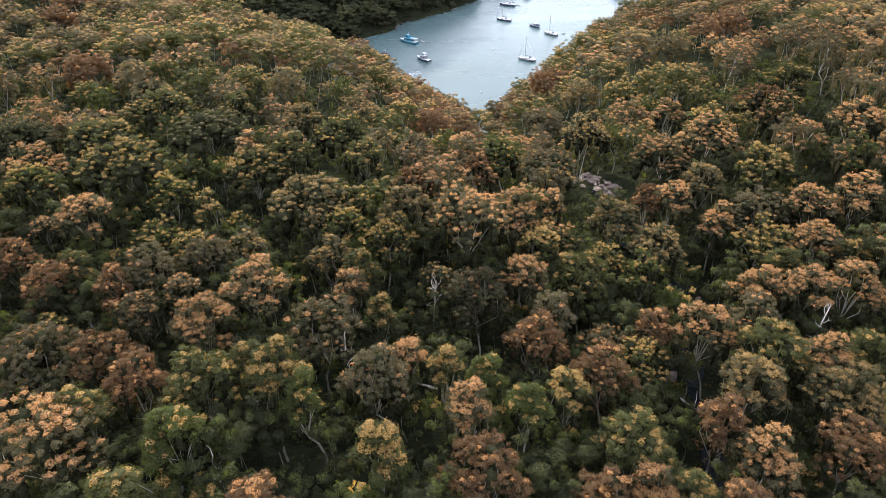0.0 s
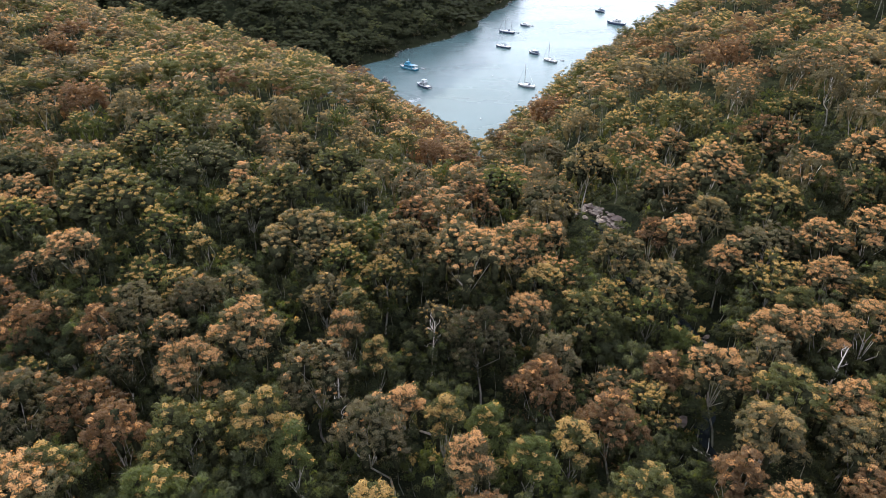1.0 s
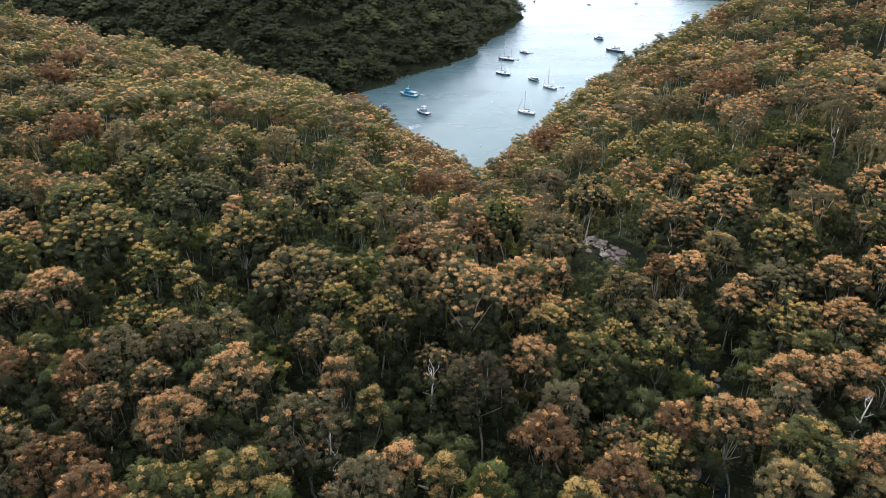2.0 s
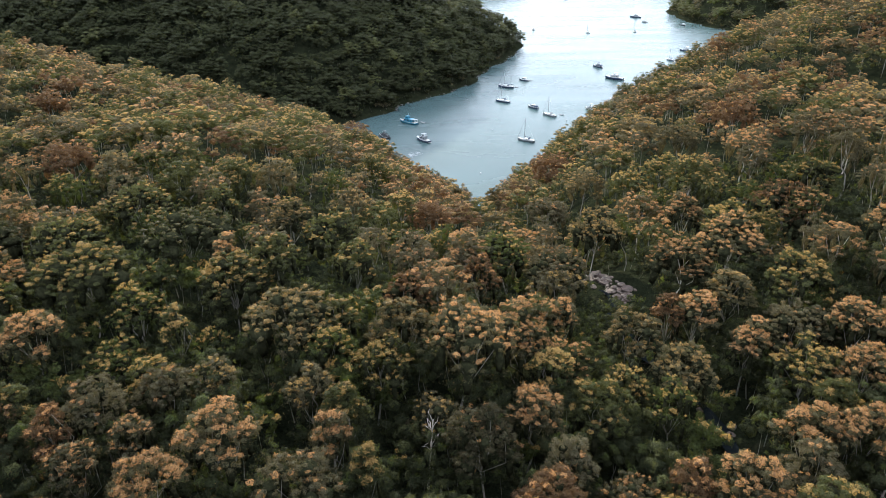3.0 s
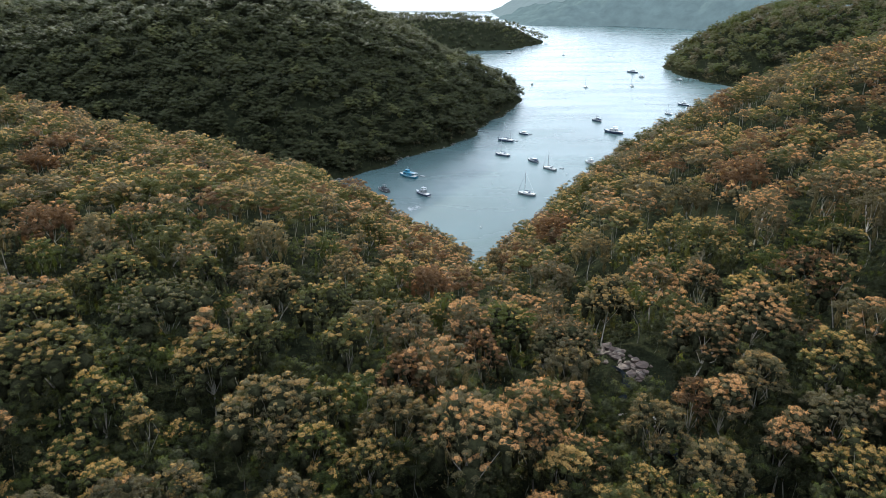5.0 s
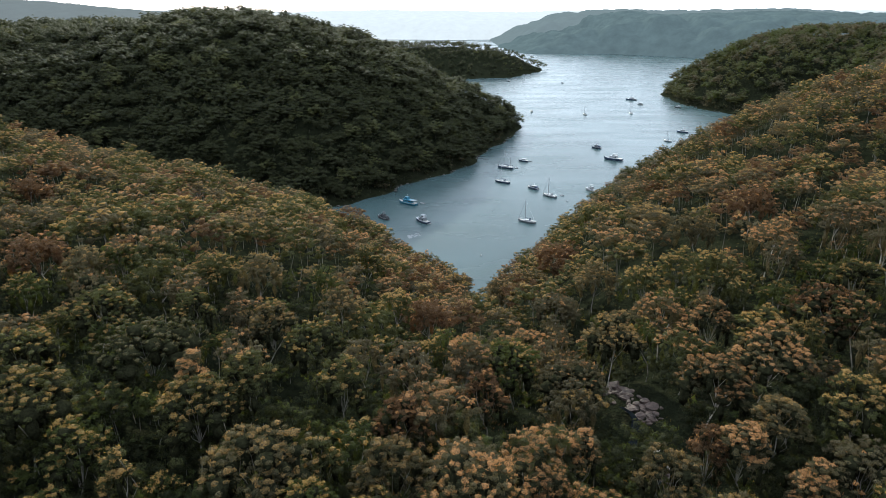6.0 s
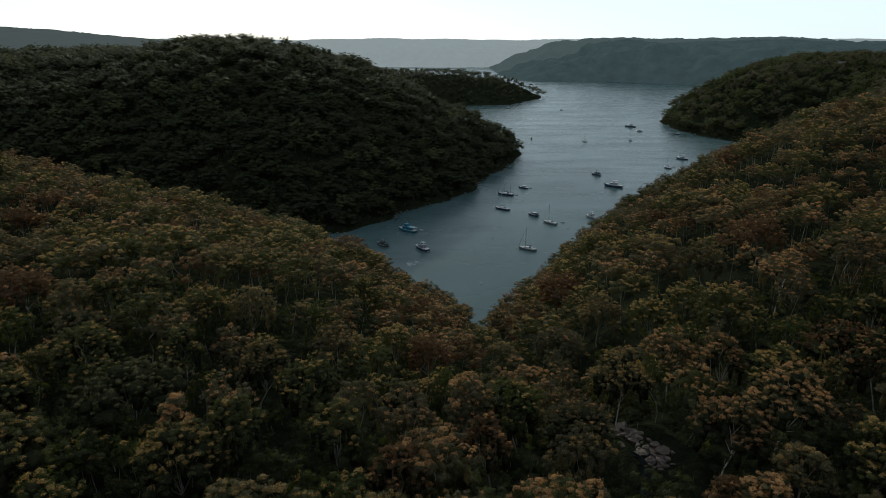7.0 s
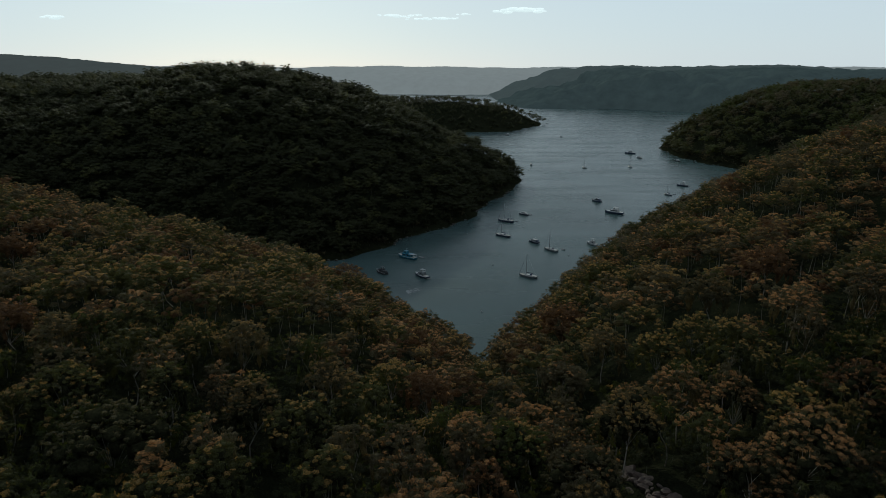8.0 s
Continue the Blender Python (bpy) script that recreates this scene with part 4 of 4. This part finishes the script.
def hull_bm(length, beam, board, draft=0.35, full=2.4, sheer=0.35):
    """A round-bilged hull, bow towards +x, from below the water up to its gunwale."""
    bm, rows = bmesh.new(), []
    for i in range(15):
        u = i / 14
        w = half_beam(u, beam, full)
        top = board + sheer * max(0.0, u - 0.4) ** 2 * 2.5
        over = 0.05 * length * max(0.0, u - 0.75) * 4
        ring = []
        for side, zf, xs in ((1.0, 1.0, 1.0), (0.94, 0.45, 0.6), (0.80, 0.0, 0.25), (0.45, -0.7, 0.0), (0.0, -1.0, 0.0)):
            z = top * zf if zf >= 0 else draft * zf * (1 - 0.6 * max(0, u - 0.7) / 0.3)
            ring.append((u * length - length / 2 + over * (xs - 0.6), w * side, z))
        left = [bm.verts.new((x, -y, z)) for x, y, z in ring[:-1]]
        keel = [bm.verts.new(ring[-1])]
        right = [bm.verts.new(c) for c in ring[:-1]][::-1]
        rows.append(left + keel + right)
    for a, b in zip(rows, rows[1:]):
        for k in range(len(a) - 1):
            bm.faces.new((a[k], b[k], b[k + 1], a[k + 1]))
    bm.faces.new(rows[0])
    return bm


def deck_bm(length, beam, board, full=2.4, sheer=0.35, inset=0.04, drop=0.05):
    bm, rows = bmesh.new(), []
    for i in range(15):
        u = i / 14
        w = max(0.01, half_beam(u, beam, full) - inset)
        z = board + sheer * max(0.0, u - 0.4) ** 2 * 2.5 - drop
        x = u * length - length / 2 + 0.05 * length * max(0.0, u - 0.75) * 4 * 0.35
        rows.append([bm.verts.new((x, y, z + h)) for y, h in ((-w, 0), (0, 0.04), (w, 0))])
    for a, b in zip(rows, rows[1:]):
        for k in range(2):
            bm.faces.new((a[k], b[k], b[k + 1], a[k + 1]))
    return bm


def rubbing_strake(root, length, beam, board, full, material):
    for side in (-1, 1):
        bm = bmesh.new()
        pts = []
        for i in range(12):
            u = i / 11
            pts.append(Vector((u * length - length / 2 + 0.05 * length * max(0.0, u - 0.75) * 4 * 0.3, side * (half_beam(u, beam, full) + 0.01), board * 0.92 + 0.35 * max(0.0, u - 0.4) ** 2 * 2.5)))
        rows = [[bm.verts.new(p + Vector(d)) for d in ((0, 0, -0.04), (0, side * 0.04, 0), (0, 0, 0.04))] for p in pts]
        for a, b in zip(rows, rows[1:]):
            for k in range(2):
                bm.faces.new((a[k], b[k], b[k + 1], a[k + 1]))
        part("rubbing_strake", bm, material, root)


def guard_rail(root, length, beam, board, u0, u1, full=2.4):
    """Stanchions with a wire along both sides."""
    for side in (-1, 1):
        tops = []
        for i in range(6):
            u = u0 + (u1 - u0) * i / 5
            x, y, z = u * length - length / 2, side * (half_beam(u, beam, full) - 0.08), board + 0.35 * max(0.0, u - 0.4) ** 2 * 2.5
            part("stanchion", rod_bm((x, y, z - 0.05), (x, y, z + 0.6), 0.02, sides=5), ALLOY, root)
            tops.append((x, y, z + 0.6))
        for a, b in zip(tops, tops[1:]):
            part("rail", rod_bm(a, b, 0.015, sides=5), ALLOY, root)


def sailing_boat(label, x, y, heading, length, mast, hull_paint, cover, ketch=False):
    root = new("sailing_boat")
    beam, board = length * 0.32, length * 0.105
    part("hull", hull_bm(length, beam, board), hull_paint, root, smooth=True)
    part("deck", deck_bm(length, beam, board), CREAM, root)
    rubbing_strake(root, length, beam, board, 2.4, GELCOAT if hull_paint is not GELCOAT else NAVY)
    cabin = part("cabin", box_bm(-length * 0.16, length * 0.20, beam * 0.30, board - 0.1, board + 0.5, 0.12, 0.5, 0.12), GELCOAT, root)
    for side in (-1, 1):
        for k in range(3):
            cx = -length * 0.10 + k * length * 0.09
            part("window", box_bm(cx, cx + length * 0.055, 0.015, board + 0.16, board + 0.34, bevel=0), GLASS, cabin).location = (0, side * (beam * 0.30 - 0.045), 0)
    part("cockpit_coaming", box_bm(-length * 0.42, -length * 0.16, beam * 0.27, board - 0.08, board + 0.24, 0.05), GELCOAT, root)
    part("cockpit_well", box_bm(-length * 0.40, -length * 0.18, beam * 0.19, board + 0.06, board + 0.246, -0.02, bevel=0), CREAM, root)
    part("sprayhood", box_bm(-length * 0.20, -length * 0.10, beam * 0.25, board + 0.35, board + 1.0, 0.18, 0.5, 0.1, 0.08), cover, root)
    for n, (mx_, tall, bl) in enumerate([(length * 0.10, mast, length * 0.38)] + ([(-length * 0.33, mast * 0.68, length * 0.2)] if ketch else [])):
        pole = part("mast", rod_bm((mx_, 0, board), (mx_, 0, mast + 0.2 if n == 0 else tall), 0.16, 0.11), SPAR, root)
        for k in (0.45, 0.75):
            part("spreader", rod_bm((mx_, -0.75 * (1.2 - k), tall * k), (mx_, 0.75 * (1.2 - k), tall * k), 0.03, sides=5), ALLOY, pole)
        part("boom", rod_bm((mx_, 0, board + 1.25), (mx_ - bl, 0, board + 1.3), 0.06), ALLOY, root)
        part("sail_cover", box_bm(mx_ - bl * 0.97, mx_ - 0.05, 0.13, board + 1.28, board + 1.58, 0.08, 0.0, 0.1, 0.05), cover, root)
        for side in (-1, 1):
            part("shroud", rod_bm((mx_ - 0.2, side * beam * 0.45, board), (mx_, 0, tall * 0.95), 0.012, sides=4), ALLOY, root)
    part("furled_jib", rod_bm((length * 0.49, 0, board + 0.5), (length * 0.12, 0, mast * 0.93), 0.07, 0.03), cover, root)
    part("backstay", rod_bm((-length * 0.48, 0, board), (length * 0.10, 0, mast), 0.012, sides=4), ALLOY, root)
    guard_rail(root, length, beam, board, 0.05, 0.92)
    root.matrix_basis = pose(x, y, 0, 0, 0, heading)
    return tagged(root, label, "sailboat", "moored boats")


def motor_boat(label, x, y, heading, length, hull_paint, fly=True, cover=None, cabin_paint=None):
    root = new("motor_boat")
    cabin_paint = cabin_paint or GELCOAT
    beam, board = length * 0.33, length * 0.10 + 0.15
    part("hull", hull_bm(length, beam, board, 0.3, 2.8, 0.6), hull_paint, root, smooth=True)
    deck_paint = cabin_paint if cabin_paint in (CHARCOAL, RUBBER) else GELCOAT
    part("deck", deck_bm(length, beam, board, 2.8, 0.6), deck_paint, root)
    rubbing_strake(root, length, beam, board, 2.8, GELCOAT if hull_paint is not GELCOAT else NAVY)
    c0, c1, w = -length * 0.22, length * 0.24, beam * 0.38
    h = 0.85 + 0.05 * length
    cabin = part("cabin", box_bm(c0, c1, w, board - 0.1, board + h, 0.16, length * 0.10, 0.1, 0.06), cabin_paint, root)
    for side in (-1, 1):
        for k in range(3):
            a = c0 + 0.25 + k * (c1 - c0 - length * 0.1) / 3
            part("window", box_bm(a, a + (c1 - c0) * 0.22, 0.02, board + h * 0.48, board + h * 0.80, bevel=0), GLASS, cabin).location = (0, side * (w - 0.09), 0)
    ws = part("windscreen", box_bm(c1 - length * 0.085, c1 - length * 0.045, w * 0.72, board + h * 0.45, board + h * 0.86, 0.05, length * 0.02, -length * 0.02, 0), GLASS, cabin)
    ws.location = (0.03, 0, 0)
    if fly:
        bridge = part("flybridge", box_bm(c0 + 0.1, c1 - length * 0.17, w * 0.85, board + h, board + h + 0.55, 0.06, 0.3, 0.0, 0.06), cabin_paint, root)
        part("console", box_bm(c1 - length * 0.27, c1 - length * 0.20, w * 0.4, board + h + 0.5, board + h + 0.85, 0.08, 0.1, 0), CHARCOAL, bridge)
        part("sun_canopy", box_bm(c0, c1 - length * 0.20, w * 0.85, board + h + 1.75, board + h + 1.85, 0.1, 0.1, 0.1, 0.04), cover or GREY_CANVAS, root)
        for px in (c0 + 0.2, c1 - length * 0.24):
            for side in (-1, 1):
                part("canopy_pole", rod_bm((px, side * w * 0.78, board + h + 0.4), (px, side * w * 0.74, board + h + 1.78), 0.025, sides=5), ALLOY, root)
    else:
        part("hardtop", box_bm(c0 - length * 0.1, c1 - length * 0.12, w * 0.95, board + h, board + h + 0.10, 0.05, 0.1, 0.0, 0.03), cabin_paint, root)
    part("cockpit", box_bm(-length * 0.46, c0, w, board - 0.04, board + 0.05, 0, bevel=0), CREAM if deck_paint is GELCOAT else deck_paint, root)
    part("transom_platform", box_bm(-length * 0.55, -length * 0.49, beam * 0.36, 0.18, 0.28, 0, bevel=0.03), CREAM if deck_paint is GELCOAT else deck_paint, root)
    if cover:
        part("cockpit_cover", box_bm(-length * 0.46, c0 + 0.05, w * 0.95, board + 0.3, board + h * 0.95, 0.2, 0, 0.3, 0.08), cover, root)
    part("aerial", rod_bm((c0 + 0.4, w * 0.5, board + h), (c0 + 0.2, w * 0.5, board + h + 2.6), 0.02, 0.008, 5), ALLOY, root)
    guard_rail(root, length, beam, board, 0.55, 0.95, 2.8)
    root.matrix_basis = pose(x, y, 0, 0, 0, heading)
    return tagged(root, label, "motorboat", "moored boats")


def dinghy(label, x, y, heading, length=2.8):
    root = new("dinghy")
    for side in (-1, 1):
        bm = bmesh.new()
        pts = [Vector((-length / 2, side * 0.55, 0.18)), Vector((0, side * 0.58, 0.18)), Vector((length * 0.3, side * 0.48, 0.20)), Vector((length * 0.46, side * 0.22, 0.26)), Vector((length * 0.52, 0, 0.30))]
        rows = []
        for p in pts:
            rows.append([bm.verts.new(p + Vector((0, 0.2 * math.cos(a), 0.2 * math.sin(a)))) for a in (k * math.pi / 4 for k in range(8))])
        for a, b in zip(rows, rows[1:]):
            for k in range(8):
                bm.faces.new((a[k], b[k], b[(k + 1) % 8], a[(k + 1) % 8]))
        bm.faces.new(rows[0])
        part("tube", bm, RUBBER, root, smooth=True)
    part("floor_board", box_bm(-length * 0.48, length * 0.35, 0.42, 0.06, 0.12, 0.05, 0.1), CREAM, root)
    part("thwart", box_bm(-0.15, 0.15, 0.45, 0.28, 0.34, 0, bevel=0.02), CREAM, root)
    part("outboard_motor", box_bm(-length * 0.58, -length * 0.48, 0.13, 0.1, 0.72, 0.03, 0.03, 0.03, 0.04), CHARCOAL, root)
    root.matrix_basis = pose(x, y, 0, 0, 0, heading)
    return tagged(root, label, "dinghy", "dinghies")


def ferry_boat(label, x, y, heading):
    """A broad turquoise working cruiser with a tall wheelhouse and an awning."""
    root = new("motor_boat")
    length, beam, board = 13.5, 4.4, 1.25
    part("hull", hull_bm(length, beam, board, 0.4, 2.6, 0.7), TEAL, root, smooth=True)
    part("deck", deck_bm(length, beam, board, 2.6, 0.7), CREAM, root)
    rubbing_strake(root, length, beam, board, 2.6, GELCOAT)
    cabin = part("cabin", box_bm(-3.6, 3.0, 1.65, board - 0.1, board + 1.7, 0.08, 0.5, 0.05, 0.06), TEAL, root, "turquoise cabin side")
    for side in (-1, 1):
        for k in range(5):
            part("window", box_bm(-3.2 + k * 1.15, -2.35 + k * 1.15, 0.02, board + 0.75, board + 1.35, bevel=0), GLASS, cabin).location = (0, side * 1.61, 0)
    part("roof", box_bm(-3.9, 2.9, 1.75, board + 1.7, board + 1.82, 0.05), TEAL, root)
    wheel = part("wheelhouse", box_bm(-0.6, 2.0, 1.2, board + 1.82, board + 3.3, 0.12, 0.35, 0.05, 0.06), TEAL, root)
    for side in (-1, 1):
        part("window", box_bm(-0.3, 1.3, 0.02, board + 2.45, board + 3.0, bevel=0), GLASS, wheel).location = (0, side * 1.13, 0)
    part("windscreen", box_bm(1.72, 1.80, 0.95, board + 2.45, board + 3.0, 0.05, bevel=0), GLASS, wheel)
    part("awning", box_bm(-6.2, -3.8, 1.6, board + 1.75, board + 1.85, 0.05), GREY_CANVAS, root)
    for side in (-1, 1):
        part("awning_post", rod_bm((-6.0, side * 1.45, board), (-6.0, side * 1.45, board + 1.78), 0.03, sides=5), ALLOY, root)
    part("mast", rod_bm((0.2, 0, board + 3.3), (0.0, 0, board + 5.2), 0.05, 0.03), ALLOY, root)
    guard_rail(root, length, beam, board, 0.72, 0.96, 2.6)
    root.matrix_basis = pose(x, y, 0, 0, 0, heading)
    return tagged(root, label, "motorboat", "moored boats")


def buoy(x, y):
    root = new("mooring_buoy")
    bm = bmesh.new()
    bmesh.ops.create_uvsphere(bm, u_segments=12, v_segments=8, radius=0.42)
    bmesh.ops.translate(bm, vec=(0, 0, 0.1), verts=bm.verts)
    part("float", bm, GELCOAT, root, smooth=True)
    part("pickup_ring", rod_bm((0, 0, 0.45), (0, 0, 0.75), 0.05), ALLOY, root)
    root.matrix_basis = pose(x, y, 0)
    return tagged(root, "white mooring buoy floating on the bay", "buoy", "mooring buoys")


sailing_boat("white sailing yacht, hull greyed as shaded, with a navy sail cover at its mooring", 48.0, 385.3, 150, 10.5, 13.0, HULL_GREYED, CANVAS)
sailing_boat("dark blue sailing yacht moored with sails furled", 41.8, 478.2, 147, 11.0, 13.5, NAVY, CANVAS)
sailing_boat("white broad-beamed sailing yacht, hull greyed as shaded, with a grey sail cover", 69.3, 441.1, 132, 10.5, 12.5, HULL_GREYED, GREY_CANVAS)
sailing_boat("dark two-masted ketch moored with bare masts", 47.9, 523.6, 150, 12.5, 13.5, NAVY, CANVAS, True)
sailing_boat("small white sailing yacht on the open bay", 218.5, 807.6, 100, 8.0, 12.0, GELCOAT, CANVAS)
sailing_boat("small pale sailing yacht with a bare mast", 163.5, 799.3, 110, 8.0, 9.0, GELCOAT, GREY_CANVAS)
sailing_boat("dark sailing yacht moored near the wooded shore", 206.3, 633.2, 116, 8.5, 11.0, NAVY, CANVAS)
ferry_boat("turquoise working cruiser with a turquoise roof and tall wheelhouse", -21.6, 423.4, 144)
motor_boat("white flybridge cruiser, cabin greyed as shaded, with a dark blue hull", -11.5, 385.6, 132, 11.0, NAVY, True, None, HULL_GREYED)
motor_boat("charcoal working launch with a dark canopy in the hill's shade", -34.5, 392.1, 135, 9.0, CHARCOAL, True, CHARCOAL, CHARCOAL)
motor_boat("dark grey cabin cruiser with a navy cover over its cockpit", 61.1, 461.1, 133, 8.5, NAVY, False, CANVAS, RUBBER)
motor_boat("small white cabin cruiser with a dark hull", 64.3, 547.5, 148, 8.0, NAVY, False)
motor_boat("long white motor yacht with a dark hull and flybridge", 137.4, 553.2, 147, 15.0, NAVY, True)
motor_boat("grey cabin cruiser with a navy canopy and dark hull", 134.2, 602.0, 137, 9.0, NAVY, True, CANVAS, HULL_GREYED)
motor_boat("large white motor cruiser off the wooded point", 252.2, 932.9, 155, 14.0, NAVY, True)
motor_boat("white sports cruiser on the open bay", 251.4, 886.9, 120, 9.0, GELCOAT, False)
motor_boat("small dark launch under way", 105.1, 822.9, 95, 7.0, CHARCOAL, False)
motor_boat("pale cabin cruiser close under the wooded shore", 236.2, 681.1, 149, 11.0, NAVY, True)
motor_boat("small dark launch near the point", 290.8, 859.9, 142, 7.0, CHARCOAL, False)
motor_boat("white cabin cruiser half hidden by the trees", 99.0, 456.0, 125, 9.0, GELCOAT, True)
motor_boat("dark launch far out on the bay", 110.0, 1179.3, 148, 9.0, CHARCOAL, False)
motor_boat("tiny pale launch far out on the bay", 196.3, 1149.6, 136, 6.0, GELCOAT, False)
motor_boat("dark cruiser moored by the point's shore", 338.0, 856.0, 144, 10.0, NAVY, False)
dinghy("grey inflatable dinghy tied behind a pale yacht", 77.5, 443.0, 137)
dinghy("grey inflatable dinghy tied behind the ketch", 56.0, 523.5, 150)
dinghy("grey inflatable dinghy tied behind a small cruiser", 69.5, 547.4, 140)
dinghy("grey inflatable dinghy moored near the wooded shore", 212.9, 636.0, 126)
dinghy("grey inflatable dinghy tied behind the turquoise cruiser", -12.6, 424.2, 141, 3.6)
for bx, by in ((19.0, 330.0), (78.7, 429.1), (30.0, 408.0)):
    buoy(bx, by)


# ---------------------------------------------------------------- dead trees
def dead_tree(label, x, y, height, turn, seed):
    """A bare bleached gum: trunk and forked crooked branches."""
    rg = np.random.RandomState(seed)
    root = new("dead_tree")
    top = np.array([rg.normal() * 0.5, rg.normal() * 0.5, height])
    v, f = limb(rg, np.array([0, 0, -0.6]), top, 0.13, 0.04, 6, 5, 0.012)
    t = new("trunk", fast_mesh("trunk", v, f, [PALE_BARK], smooth=True))
    t.parent = root
    for k in range(7):
        u = 0.45 + 0.5 * k / 6
        base = top * u
        ang = k * 2.4 + rg.rand()
        reach = height * (0.04 + 0.06 * rg.rand()) * (1.5 - u)
        tip = base + np.array([math.cos(ang) * reach, math.sin(ang) * reach, 0.3 + rg.rand() * 0.8])
        mid = [limb(rg, base, tip, 0.035, 0.015, 5, 3)]
        for _ in range(2):
            mid.append(limb(rg, tip, tip + rg.normal(size=3) * 0.25 + [0, 0, 0.3], 0.03, 0.01, 4, 2))
        bv, bf = joined(mid)
        b = new("branch", fast_mesh("branch", bv, bf, [PALE_BARK], smooth=True))
        b.parent = root
    root.matrix_basis = pose(x, y, float(land(x, y)), 0, 0, turn)
    return tagged(root, label, "dead tree", "dead trees")


for k, (x, y, h) in enumerate(((-14.3, 28.5, 5.0), (-1.2, 52.0, 8.0), (33.0, 46.5, 9.0), (-8.0, 41.0, 8.0))):
    dead_tree("bleached dead gum tree standing bare among the scrub", x, y, h, 40 * k, 500 + k)


# ---------------------------------------------------------------- foam on the water
def foam(label, x0, y0, x1, y1, width, count, seed):
    """Loose flecks of white foam lying on the water along a line."""
    rg = np.random.RandomState(seed)
    vs, fs, n = [], [], 0
    for _ in range(count):
        u, r = rg.rand(), rg.uniform(0.15, 0.7)
        cx, cy = x0 + (x1 - x0) * u + rg.normal() * width, y0 + (y1 - y0) * u + rg.normal() * width
        ang = np.arange(7) * 2 * math.pi / 7
        rim = r * (0.6 + 0.6 * rg.rand(7))
        vs.append(np.concatenate([[[cx, cy, 0.03]], np.stack([cx + 1.6 * rim * np.cos(ang), cy + rim * np.sin(ang), np.full(7, 0.006)], -1)]))
        fs.append(np.array([(0, 1 + k, 1 + (k + 1) % 7) for k in range(7)]) + n)
        n += 8
    white = paint("water foam", (0.13, 0.14, 0.145), 0.9)
    tagged(new("foam", fast_mesh("foam", np.concatenate(vs), np.concatenate(fs), [white])), label, "foam", "", "stuff")


foam("white foam drifting on the bay astern of a cruiser", -18.0, 357.0, -14.0, 364.0, 1.3, 34, 21)
foam("thin white wake behind a small launch", 110.0, 828.0, 150.0, 846.0, 0.8, 80, 22)
